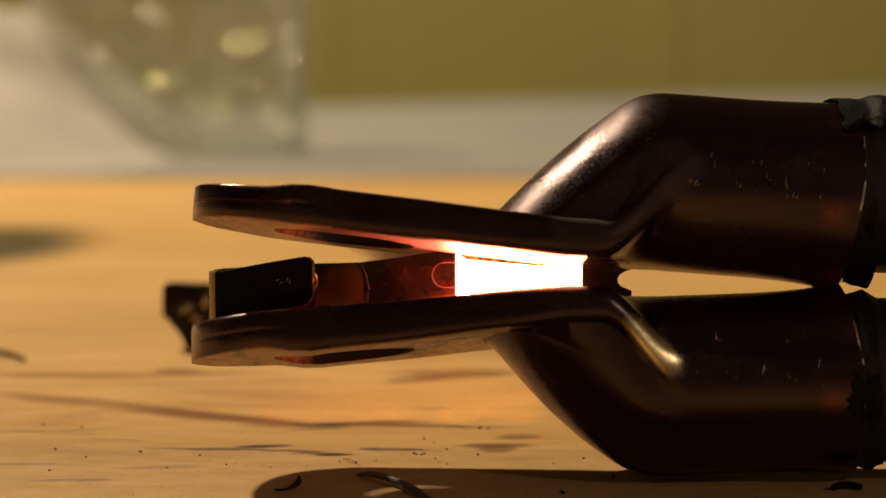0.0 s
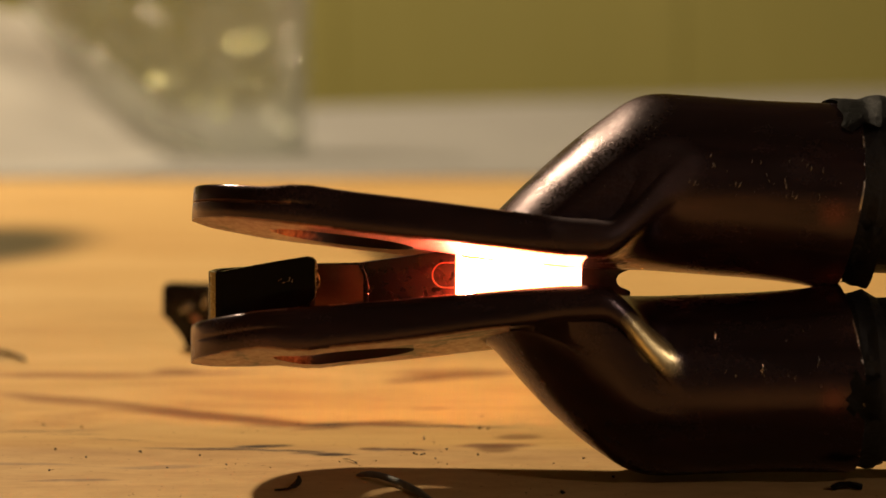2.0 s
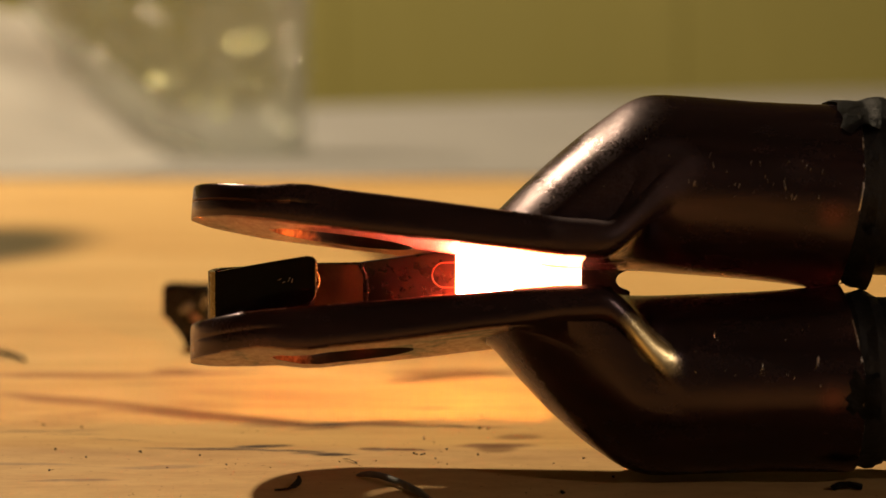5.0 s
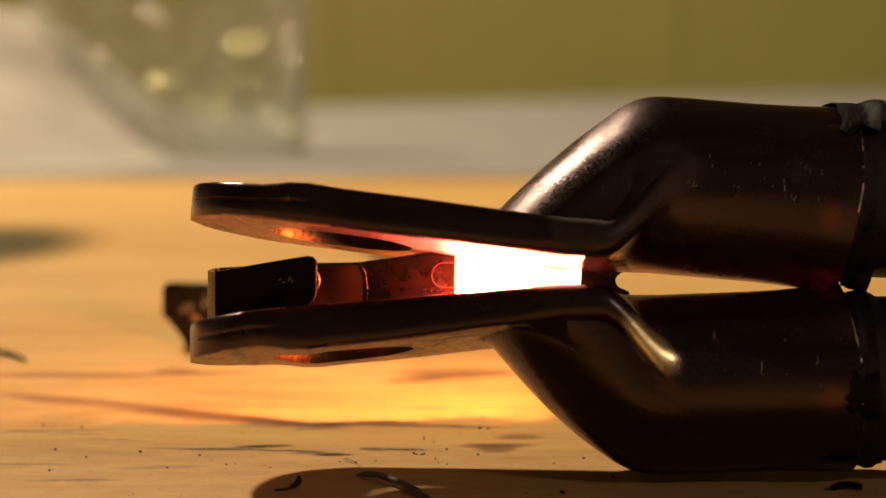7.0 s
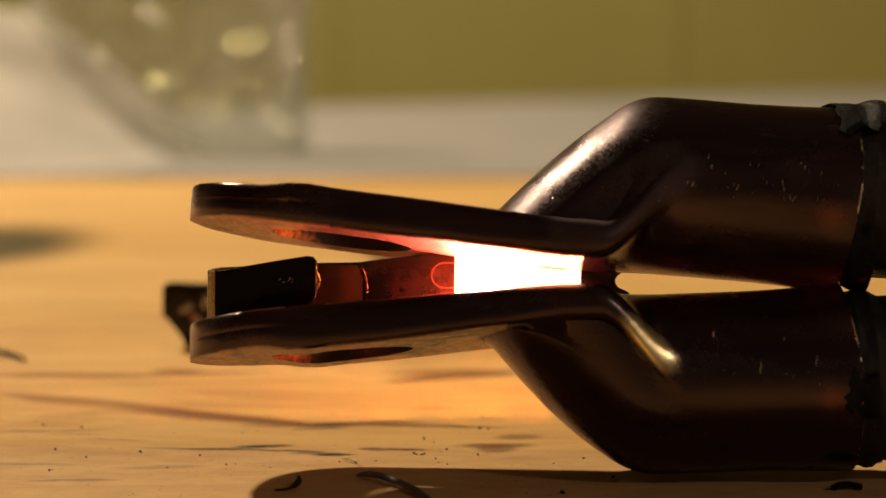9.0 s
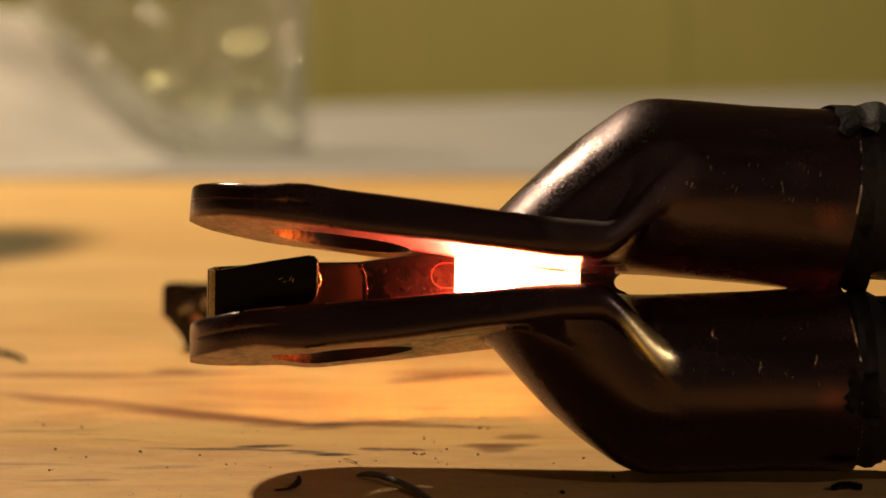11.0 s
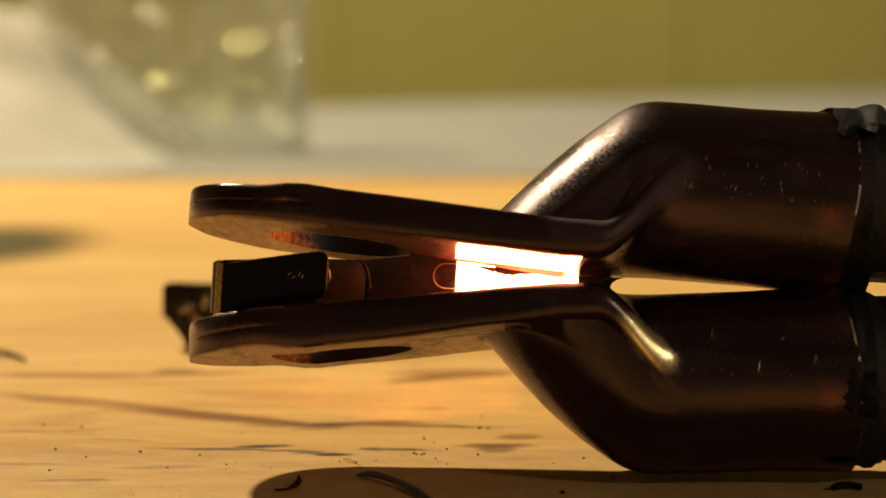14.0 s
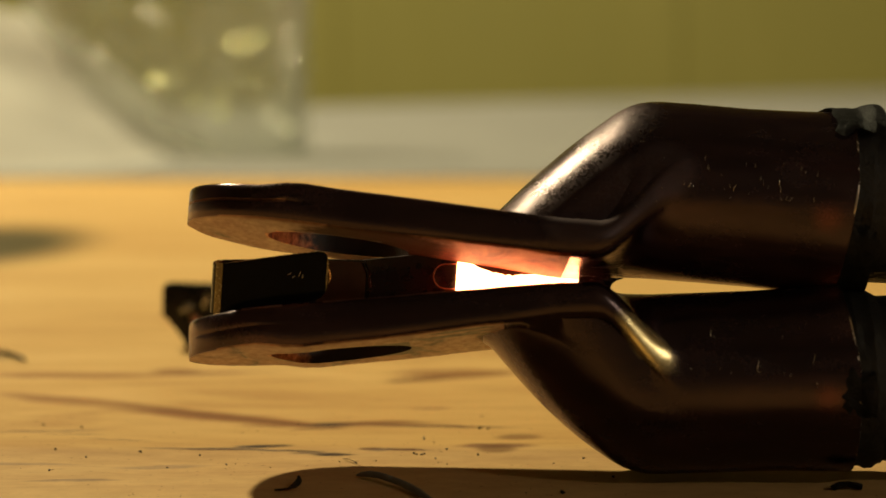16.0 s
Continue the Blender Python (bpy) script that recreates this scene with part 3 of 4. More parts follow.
def lug_mesh(bulge, nose, fill, split, stout):
    stations = [0.0, 0.15, 0.4, 0.8, 1.3, 2, 3, 4, 5, 6, 7, 8, 9.5, 11, 13, 15, 17, 18.5, 20]
    stations += [21.3 + 0.4 * i for i in range(46)] + [40.4, 42.5, 45, 47, 48.2, 49.0, 49.6, 49.9]
    bm = loft(bmesh.new(), [lug_ring(s * MM, bulge, nose, fill, split, stout) for s in stations])
    bmesh.ops.recalc_face_normals(bm, faces=bm.faces)
    me = bpy.data.meshes.new("lug_body")
    bm.to_mesh(me)
    me.materials.append(COPPER)
    me.materials.append(WORN)
    me.materials.append(BORE)
    bm.free()
    blank = new("blank", me)
    cut = bmesh.new()
    bmesh.ops.create_cone(cut, cap_ends=True, segments=48, radius1=5.4 * MM, radius2=5.4 * MM, depth=0.02)
    for v in cut.verts:
        v.co.y *= 0.86
        v.co += Vector((11.6 * MM, 0, 0))
    cm = bpy.data.meshes.new("cutter")
    cut.to_mesh(cm)
    cut.free()
    cm.materials.append(WORN)
    cutter = new("cutter", cm)
    mod = blank.modifiers.new("hole", "BOOLEAN")
    mod.operation, mod.solver, mod.object = "DIFFERENCE", "EXACT", cutter
    mod.material_mode = "TRANSFER"
    done = bpy.data.meshes.new_from_object(blank.evaluated_get(bpy.context.evaluated_depsgraph_get()))
    bpy.data.objects.remove(blank)
    bpy.data.objects.remove(cutter)
    for f in done.polygons:
        c = f.center / MM
        inner = c.x < 21 and (c.x - 11.6) ** 2 + (c.y / 0.86) ** 2 < 5.55 ** 2
        if inner:
            f.material_index = 2
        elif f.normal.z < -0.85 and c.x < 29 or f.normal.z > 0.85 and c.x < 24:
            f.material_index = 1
        else:
            f.material_index = 0
    done.shade_smooth()
    done.set_sharp_from_angle(angle=radians(40))
    done.name = "lug_body"
    return done


slim_body, swollen_body = lug_mesh(0.08, 7.2, (0.9, 31.0, 35.0), 0.45, 0.15), lug_mesh(0.12, 7.4, (0.97, 24.0, 29.0), 0.06, 0.38)


def barrel_patch(x0, x1, a0, a1, radius, ragged, seed):
    """A ragged shell wrapped on the barrel between two angles (degrees round the axis)."""
    bm = bmesh.new()
    nx, na = 10, 20
    rows = []
    for i in range(nx + 1):
        row = []
        for j in range(na + 1):
            fx, fa = i / nx, j / na
            edge = noise.noise(Vector((fa * 5, seed, 0))) * ragged
            x = x0 + (x1 - x0) * fx + edge * (1 - fx)
            a = radians(a0 + (a1 - a0) * fa + 9 * noise.noise(Vector((fx * 3, seed + 4, 1))) * (abs(fa - 0.5) * 2))
            lump = 0.22 * noise.noise(Vector((x * 0.9, a * 3, seed))) + 0.35 * smooth01(fx, 0.45, 0.85)
            fall = min(1.0, 6 * min(fx + 0.12, fa + 0.08, 1.08 - fa))
            r = radius - 0.25 + (0.35 + lump) * fall
            row.append(bm.verts.new(Vector((x, r * math.cos(a), 6.6 + r * math.sin(a))) * MM))
        rows.append(row)
    for p, q in zip(rows, rows[1:]):
        for j in range(na):
            bm.faces.new((p[j], p[j + 1], q[j + 1], q[j]))
    bmesh.ops.solidify(bm, geom=bm.faces[:], thickness=0.00025)
    return bm


bm = bmesh.new()
bmesh.ops.create_icosphere(bm, subdivisions=2, radius=1.0)
for v in bm.verts:
    v.co.x *= 1 + 0.4 * noise.noise(v.co * 2)
    v.co *= MM
nick_glint_mesh = mesh_of("nick", bm, SCRATCH_GLINT)


def scuffs(seed, count, x0, x1, low, high):
    """Small scratches strewn over a patch of the barrel."""
    r = random.Random(seed)
    return [(r.uniform(x0, x1), r.uniform(low, high), r.uniform(-35, 50), r.uniform(0.25, 0.8)) for _ in range(count)]


def glints(thing, shape, seed, count, x0, x1, z0, z1):
    """Tiny bright specks added as highlight sparkle, strewn over a stretch of the lug's front, seen from its open side.
    """
    r = random.Random(seed)
    tree = BVHTree.FromPolygons([v.co for v in shape.vertices], [p.vertices[:] for p in shape.polygons])
    for _ in range(count):
        x, z = r.uniform(x0, x1), r.uniform(z0, z1)
        spot, face, _, _ = tree.ray_cast(Vector((x, -24.0, z + 8.0)) * MM, Vector((0, 0.91, -0.41)))
        n = new("nick", nick_glint_mesh)
        n.parent = thing
        size = r.uniform(0.015, 0.034)
        if spot:
            n.matrix_basis = Matrix.Translation(spot) @ face.to_track_quat("Z", "Y").to_matrix().to_4x4() @ pose(0, 0, 0, 0, 0, r.uniform(0, 180)) @ Matrix.Diagonal((size, size * r.uniform(0.8, 2.2), 0.025, 1))


def make_lug(shape, label, cable_path, patches, nicks, raised, girth):
    thing = tagged(new("cable_lug"), label, "cable lug", "copper lugs")
    body = new("lug_body", shape)
    body.parent = thing
    ax = 6.6 * MM
    bm = bmesh.new()
    tube(bm, [((49.70 + d) * MM, 0, ax - 0.05 * MM) for d in (0, 0.1, 0.2, 0.28)], [6.95 * MM, 7.05 * MM, 7.04 * MM, 6.8 * MM], 56, 0.00009)
    for v in bm.verts:
        v.co.x -= 0.8 * MM * max(0.0, (ax - v.co.z) / (7 * MM))
    part("rim", bm, SCRATCH_GLINT, thing, "bright worn rim of the barrel mouth")
    bm = bmesh.new()
    tube(bm, [((49.5 + d) * MM, 0, ax + raised) for d in (0, 0.4, 0.9, 1.6, 2.2, 2.6)], [girth * r * MM for r in (6.3, 6.65, 6.6, 6.8, 6.55, 6.2)], 48, 0.0004)
    part("sleeve", bm, RUBBER, thing, "wrinkled black rubber sleeve")
    bm = bmesh.new()
    tube(bm, cable_path, 6.25 * MM, 32, 0.00015)
    part("cable", bm, RUBBER, thing, "thick black rubber cable")
    for p in patches:
        part("tape_scrap", barrel_patch(*p), RUBBER, thing, "ragged black tape stuck to the barrel end")
    for x, up, lean, size in nicks:
        a = radians(180 - up)
        n = new("nick", nick_glint_mesh)
        n.parent = thing
        r = 6.93 * MM
        n.matrix_basis = Matrix.Translation((x * MM, r * math.cos(a), ax + r * math.sin(a))) @ Matrix.Rotation(-a + math.pi, 4, "X").inverted() @ Matrix.Rotation(radians(lean), 4, "Y") @ Matrix.Diagonal((0.045 * size, 0.12, 0.25 * size, 1))
    return thing


def bez(p0, p1, p2, p3, n):
    out = []
    for i in range(n + 1):
        t = i / n
        out.append(tuple((1 - t) ** 3 * a + 3 * (1 - t) ** 2 * t * b + 3 * (1 - t) * t * t * c + t ** 3 * d for a, b, c, d in zip(p0, p1, p2, p3)))
    return out


upper_lug = make_lug(slim_body, "heat-darkened copper cable lug clamped above the glowing clip",
                     bez((0.051, 0, 0.0070), (0.11, 0, 0.0070), (0.17, 0.02, 0.018), (0.30, 0.10, 0.012), 24),
                     [(48.2, 52.2, 55, 142, 7.3, 0.7, 3.0), (49.2, 51.4, 205, 262, 6.95, 0.6, 8.0)],
                     [(37.0, -4, 10, 1.0), (37.4, -5, 20, 1.2), (37.6, -6, 35, 0.8), (38.5, 13, 15, 1.0), (38.7, 7, 10, 1.0), (38.8, 6, -10, 0.7), (40.4, -4, 5, 0.8), (40.7, -5, 20, 1.1),
                      (42.2, 10, 5, 0.8), (42.6, 2, 10, 0.7), (44.0, 0, 5, 1.0), (44.1, -4, -10, 1.1), (44.6, -9, 10, 0.9), (44.9, -10, 25, 1.1), (45.6, 10, 20, 0.9), (45.9, 8, 0, 0.8),
                      (46.8, 7, 10, 1.0), (46.6, -9, 0, 0.9), (43.2, -3, 30, 0.6), (41.8, -8, 10, 0.5)] + scuffs(3, 12, 37.0, 48.5, -12, 16) + scuffs(8, 8, 35.0, 37.0, -12, 12), 0.45 * MM, 0.94)
# added glowing sheet, standing in for the hot steel's light on the tongue
bm = bmesh.new()
rings = []
for i in range(13):
    f = i / 12
    ring = []
    for y, up in ((-8.1, 0.0), (-6.5, 0.0), (-4.5, 0.0), (-2.5, 0.0), (-0.8, 0.0), (-0.8, 0.35), (-8.1, 0.35)):
        x = 20.5 + 9.1 * f + 0.3 * noise.noise(Vector((y * 1.3, 5 * f, 3))) * (1 - f)
        ring.append(Vector((x, y, 0.066 * max(0.0, 28.0 - x) - 0.09 - 0.075 * (1.0 - smooth01(x, 13.0, 25.0)) + up)) * MM)
    rings.append(ring)
tongue_glow = part("tongue_glow", loft(bm, rings), TONGUE_GLOW, upper_lug, "glowing patch added under the tongue for the hot steel's light on it", smooth=False)
lower_lug = make_lug(swollen_body, "heat-darkened copper cable lug lying on the bench under the glowing clip",
                     bez((0.051, 0, 0.0066), (0.10, 0, 0.0066), (0.16, -0.01, 0.0092), (0.30, -0.05, 0.0118), 24),
                     [(48.6, 51.0, 2, 30, 6.95, 0.8, 5.0)],
                     [(39.2, -155, 5, 1.6), (39.4, -158, 10, 0.8), (42.5, -176, 5, 1.4), (42.4, -179, -10, 1.0), (42.6, -181, 20, 0.6), (44.8, -183, 15, 0.8), (46.6, -172, 5, 1.1), (46.5, -175, 5, 0.9),
                      (46.7, -188, 0, 0.7), (37.7, -166, 30, 0.7), (40.5, -181, 20, 0.7), (46.2, -150, 10, 0.6)] + scuffs(5, 8, 37.5, 48.5, -186, -150), 0.0, 1.0)


glints(upper_lug, slim_body, 21, 26, 30.6, 34.6, 8.4, 11.6)
glints(upper_lug, slim_body, 22, 16, 25.5, 31.0, 3.5, 8.0)
glints(upper_lug, slim_body, 23, 16, 32.6, 35.6, 2.2, 5.2)


# ---- the spring clip and its incandescent zone ----
clip = tagged(new("spring_clip"), "blackened steel spring clip glowing white hot between the lugs", "clip")


def upright(bm, outline, y0, y1):
    front = [bm.verts.new((x * MM, y0 * MM, z * MM)) for x, z in outline]
    rear = [bm.verts.new((x * MM, y1 * MM, z * MM)) for x, z in outline]
    n = len(outline)
    bm.faces.new(front)
    bm.faces.new(rear[::-1])
    for i in range(n):
        bm.faces.new((front[(i + 1) % n], front[i], rear[i], rear[(i + 1) % n]))
    return bm


def blade():
    """Upright strip with a rounded slot near its middle and a notched end."""
    upper = [(-16.6, 15.55), (-9.4, 16.05), (-6.4, 16.1), (-4, 16.45), (0.3, 17.1), (3.5, 16.9), (10.5, 16.15), (14.3, 15.88), (14.2, 15.6)]
    notch = [(13.75, 15.45), (13.4, 15.2), (13.25, 14.9), (13.3, 14.6), (13.55, 14.3), (13.9, 14.15), (14.35, 13.95)]
    lower = [(14.3, 13.0), (10, 12.7), (0, 12.6), (-6, 12.6), (-9.4, 12.7), (-16.6, 11.9)]
    bm = upright(bmesh.new(), upper + notch + lower, -1.0, -0.45)
    return bm


def hook():
    """Front flap folded over at its end."""
    bm = bmesh.new()
    rings = []
    for i in range(13):
        a = math.pi * i / 12
        rings.append((-16.5 - 0.95 * math.sin(a), -1.85 + 1.1 * math.cos(a) - 0.02))
    rows = [(-9.55, -4.35, 0), (-9.65, -4.33, 1), (-9.9, -4.28, 2), (-10.35, -4.19, 3), (-13, -3.65, 4)]
    path = [(x, y, k) for x, y, k in rows] + [(x, y, 4) for x, y in reversed(rings)] + [(-14.5, -0.72, 4)]
    slope = 0.205
    inset = {0: 0.95, 1: 0.5, 2: 0.2, 3: 0.04, 4: 0.0}
    prof = []
    for i, (x, y, k) in enumerate(path):
        a = path[max(0, i - 1)]
        b = path[min(len(path) - 1, i + 1)]
        t = Vector((b[0] - a[0], b[1] - a[1])).normalized()
        nrm = Vector((-t.y, t.x)) * 0.24
        mid = 13.75 + slope * (x + 17.3) if y < -1.0 else 13.8 + slope * 0.3 * (x + 17.3)
        hh = 1.83 - inset[k]
        prof.append([Vector((x + nrm.x, y + nrm.y, mid + hh)), Vector((x - nrm.x, y - nrm.y, mid + hh)),
                     Vector((x - nrm.x, y - nrm.y, mid - hh)), Vector((x + nrm.x, y + nrm.y, mid - hh))])
    loft(bm, [[p * MM for p in ring] for ring in prof])
    bmesh.ops.bevel(bm, geom=[e for e in bm.edges if e.calc_face_angle(0) > 1.0], offset=0.0001, segments=2, profile=0.5, affect="EDGES")
    bm.normal_update()
    # worn fold line, edges and end take paler gold steel, painted in as highlights
    for f in bm.faces:
        c = f.calc_center_median()
        f.material_index = 1 if (f.normal.y < -0.3 and -0.88 < f.normal.x < -0.66) or (abs(f.normal.z) > 0.3) or c.x > -0.00968 else 0
    return bm


part("blade", blade(), TEMPER, clip, "brown heat-tinted steel strip", smooth=False)
part("bronze_band", box(bmesh.new(), -9.7 * MM, -6.05 * MM, -1.06 * MM, -0.98 * MM, 12.72 * MM, 15.98 * MM, 0.03 * MM), BRONZE, clip, "bronze-coloured stretch beside the bend")
part("hook", hook(), (STEEL, WORN_SHEEN), clip, "black folded hook of the clip")
# thin gold tube added as the glint on the hook's end
tip = [(-9.62, -4.31, 15.9), (-9.44, -4.29, 15.55), (-9.36, -4.27, 15.1), (-9.42, -4.29, 14.65)]
part("edge_glint", tube(bmesh.new(), [Vector(p) * MM for p in tip], [r * MM for r in (0.03, 0.07, 0.07, 0.03)], 10), HOOK_GLINT, clip, "bright gold strip added as the glint at the hook's end")
bm = bmesh.new()
arc = [(2.0, 16.15)] + [(0.15 + 0.97 * math.cos(radians(d)), 15.2 + 0.95 * math.sin(radians(d))) for d in range(90, 271, 12)] + [(2.0, 14.25)]
tube(bm, [(x * MM, -1.0 * MM, z * MM) for x, z in arc], 0.055 * MM, 8)
part("slot_rim", bm, BARE, clip, "rounded bright edge of the slot in the strip")
part("bend", tube(bmesh.new(), [(-6.3 * MM, -1.0 * MM, 16.0 * MM), (-5.9 * MM, -1.03 * MM, 15.2 * MM), (-5.75 * MM, -1.05 * MM, 14.2 * MM), (-5.9 * MM, -1.0 * MM, 12.8 * MM)], 0.16 * MM, 10), TEMPER, clip, "curved bend line across the strip")



def crest(x):
    """Height of the glowing strip's upper edge."""
    return 17.0 - 0.085 * (x - 0.95)


def dip(x):
    """Depth of the crusted dip in the middle of that edge."""
    f = (x - 1.15) / 7.05
    if f <= 0 or f >= 1:
        return 0.0
    return 1.25 * math.sin(math.pi * f) ** 0.6 * (0.92 + 0.16 * noise.noise(Vector((x * 3.1, 0, 0))) + 0.08 * noise.noise(Vector((x * 9, 2, 0))))


xs = [0.95 + 9.6 * i / 64 for i in range(65)]
zone = [(x, crest(x) - dip(x)) for x in xs]
part("incandescent_zone", upright(bmesh.new(), [(0.95, 12.5)] + zone + [(10.55, 12.5)], -1.25, -0.10), HOT, clip, "white-hot incandescent stretch of steel", smooth=False)
low = [x for x in xs if dip(x) > 0]
core = [(x, crest(x) - dip(x) - 1.5) for x in low] + [(x, crest(x) - 0.02) for x in reversed(low)]
flake = [(x, crest(x) - dip(x) - 0.25) for x in low] + [(x, crest(x) - min(0.72, dip(x) + 0.02)) for x in reversed(low)]
crust = part("crust", upright(bmesh.new(), flake, -0.95, -0.35), SCALE, clip, "dark ragged oxide crust on the upper edge of the glowing steel", smooth=False)
hot_core = part("incandescent_core", upright(bmesh.new(), core, -1.0, -0.04), CORE, clip, "white-hot heart of the glowing steel", smooth=False)


front_heart = part("incandescent_face", upright(bmesh.new(), [(1.05, 12.6), (1.05, 16.7), (1.3, 16.7), (1.9, 15.4), (10.53, 15.4), (10.53, 12.6)], -1.23, -0.6), FACE, clip, "white-hot front face of the glowing steel", smooth=False)


for x, z, lean in ((-12.3, 15.2, 60), (-12.0, 15.0, 70), (-11.6, 15.25, 20), (-11.4, 15.1, 10)):
    n = new("scratch", nick_glint_mesh)
    n.parent = clip
    n.matrix_basis = Matrix.Translation((x * MM, (-3.89 - 0.204 * (x + 13)) * MM, z * MM)) @ Matrix.Rotation(radians(lean), 4, "Y") @ Matrix.Diagonal((0.03, 0.04, 0.22, 1))


# two sparks thrown off by the glowing steel
def make_spark(run, drop, label):
    half = Vector((-run / 2, 0, drop / 2))
    bm = tube(bmesh.new(), [half * f * MM for f in (-1.0, -0.6, 0.0, 0.6, 1.0)], [r * MM for r in (0.012, 0.03, 0.036, 0.034, 0.02)], 8)
    return tagged(new("spark", mesh_of("spark", bm, SPARK)), label, "spark", "flying sparks")


long_spark = make_spark(6.5, 2.7, "long thin orange spark thrown off by the glowing clip")
short_spark = make_spark(6.0, 2.2, "thin bright spark thrown off by the glowing clip")


def burst():
    """Sparks of the sudden shower: tail and head of each streak across and above the lens's axis (mm at 160 mm), its distance and half width."""
    r = random.Random(21)
    for sx, sz, ex, ez in (
            (-33, 19, -19, 10.5), (-27.2, 19.2, -14.9, 9.4), (-27, 19.2, -13, 9.1), (-23.4, 19.2, -10.4, 8.5), (-21.2, 19.2, -6.5, 6.5), (-20.5, 19.1, -4.7, 5.7), (-15.1, 19.2, -2.8, 5.5), (-9, 19.2, -0.3, 5.7),
            (-4.5, 17.6, -0.6, 9.1), (1.6, 17.6, 3.6, 6.5), (3.8, 13.1, 4.2, 6.6), (8.7, 11, 7.7, 6.1), (-15.6, 7.9, -7.8, 4.9), (-12.7, 4.7, -9.3, 2.9), (20.2, 10.4, 14.4, 5.2), (34, 16.3, 17.6, 5),
            (34, 13.5, 20.6, 5.7), (32.4, 11.3, 24.1, 6.6), (19.8, 3.2, 22.8, 4.5), (23.6, -0.2, 34, 1), (12.8, -2.1, 25.1, -4.8), (-34, -3, -27.7, -3.1), (-29.2, -4.3, -19.5, -3.2)):
        near = sx > 17 and sz > 2
        yield sx, sz, ex, ez, r.uniform(105, 120) if near else r.uniform(120, 150), r.uniform(0.06, 0.10) if near else r.uniform(0.035, 0.10)


shower = []
lens, tilt = Vector((0, -158.3, 34.1)), pose(0, 0, 0, -6.05)
for sx, sz, ex, ez, far, wide in burst():
    # true length at that distance; a streak flies in pieces short enough to leave the steel in one go
    f = far / 160.0
    length = math.hypot(ex - sx, ez - sz) * f
    pieces = max(1, math.ceil(length / 8.5))
    for k in range(pieces):
        run = length / pieces
        bm = tube(bmesh.new(), [(run * q * MM, 0, 0) for q in (-0.5, -0.3, 0.1, 0.4, 0.5)], [wide * f * MM * q for q in (0.8, 0.9, 1.0, 0.9, 0.8)], 8)
        ob = tagged(new("spark", mesh_of("spark", bm, SPARK)), "bright yellow-white spark flung out in the shower", "spark", "shower of sparks")
        mid = (k + 0.5) / pieces
        up = math.degrees(math.atan2(ez - sz, ex - sx))
        at = lens + tilt @ Vector((sx + (ex - sx) * mid, 160, sz + (ez - sz) * mid)) * f
        shower.append((ob, at * MM, up if abs(up) < 90 else up - math.copysign(180, up)))
high_spark = tagged(new("spark", mesh_of("spark", tube(bmesh.new(), [(q * MM, 0, 0) for q in (-1.7, -0.8, 0.5, 1.7)], [q * MM for q in (0.05, 0.14, 0.14, 0.05)], 8), SPARK)), "short orange spark rising above the lugs", "spark", "shower of sparks")
low_spark = tagged(new("spark", mesh_of("spark", tube(bmesh.new(), [(q * MM, 0, 0) for q in (-4.6, -2, 2, 4.6)], [q * MM for q in (0.02, 0.045, 0.05, 0.03)], 8), SPARK)), "thin orange spark skidding over the bench", "spark", "shower of sparks")


# ---- bag, cloth and scraps behind ----
def heap(name, label, category, cx, cy, rx, ry, height, seed, material):
    bm = bmesh.new()
    nr, na = 16, 40
    rows = []
    for i in range(nr + 1):
        f = i / nr
        row = []
        for j in range(na):
            a = 2 * math.pi * j / na
            edge = 1 + 0.22 * noise.noise(Vector((math.cos(a) * 1.7, math.sin(a) * 1.7, seed)))
            x, y = rx * f * edge * math.cos(a), ry * f * edge * math.sin(a)
            z = height * (1 - f) ** 1.15
            z *= 1 + 0.35 * noise.noise(Vector((x * 28, y * 28, seed)))
            fold = abs(noise.noise(Vector((x * 60, y * 60, seed + 3))))
            z = max(0.0015, z - 0.005 * fold * min(1, z / 0.01))
            row.append(bm.verts.new((cx + x, cy + y, z if f < 1 else 0.0006)))
        rows.append(row)
    for p, q in zip(rows, rows[1:]):
        for j in range(na):
            k = (j + 1) % na
            if p is rows[0]:
                continue
            bm.faces.new((p[j], p[k], q[k], q[j]))
    bm.faces.new(rows[1])
    for v in rows[0]:
        bm.verts.remove(v)
    bm.faces.new(rows[-1][::-1])
    ob = new(name, mesh_of(name, bm, material))
    return tagged(ob, label, category)


heap("crumpled_cloth", "crumpled white cloth heaped on the bench", "cloth", -0.137, 0.398, 0.076, 0.082, 0.056, 2.0, TISSUE)

bag = tagged(new("plastic_bag"), "clear crumpled plastic bag with shiny creases standing on the bench", "bag")
bag.location = (-0.074, 0.405, 0.0006)


def film_sheet(depth, seed):
    bm = bmesh.new()
    nx, nz = 44, 40
    rows = []
    for i in range(nz + 1):
        row = []
        for j in range(nx + 1):
            fx, fz = j / nx * 2 - 1, i / nz
            x = fx * (0.036 + 0.004 * fz) + 0.002 * noise.noise(Vector((fz * 5, seed, fx)))
            z = 0.074 * fz
            belly = depth * (1 - fx * fx) * (1 - fz) ** 0.5 * (0.35 + fz) * 1.4
            c = abs(noise.noise(Vector((x * 70, z * 55, seed)))) * 0.006 + abs(noise.noise(Vector((x * 190, z * 170, seed + 5)))) * 0.0025
            y = belly + (c - 0.003) * (1 - abs(fx) ** 6)
            row.append(bm.verts.new((x, y, z)))
        rows.append(row)
    for p, q in zip(rows, rows[1:]):
        for j in range(nx):
            bm.faces.new((p[j], p[j + 1], q[j + 1], q[j]))
    return bm


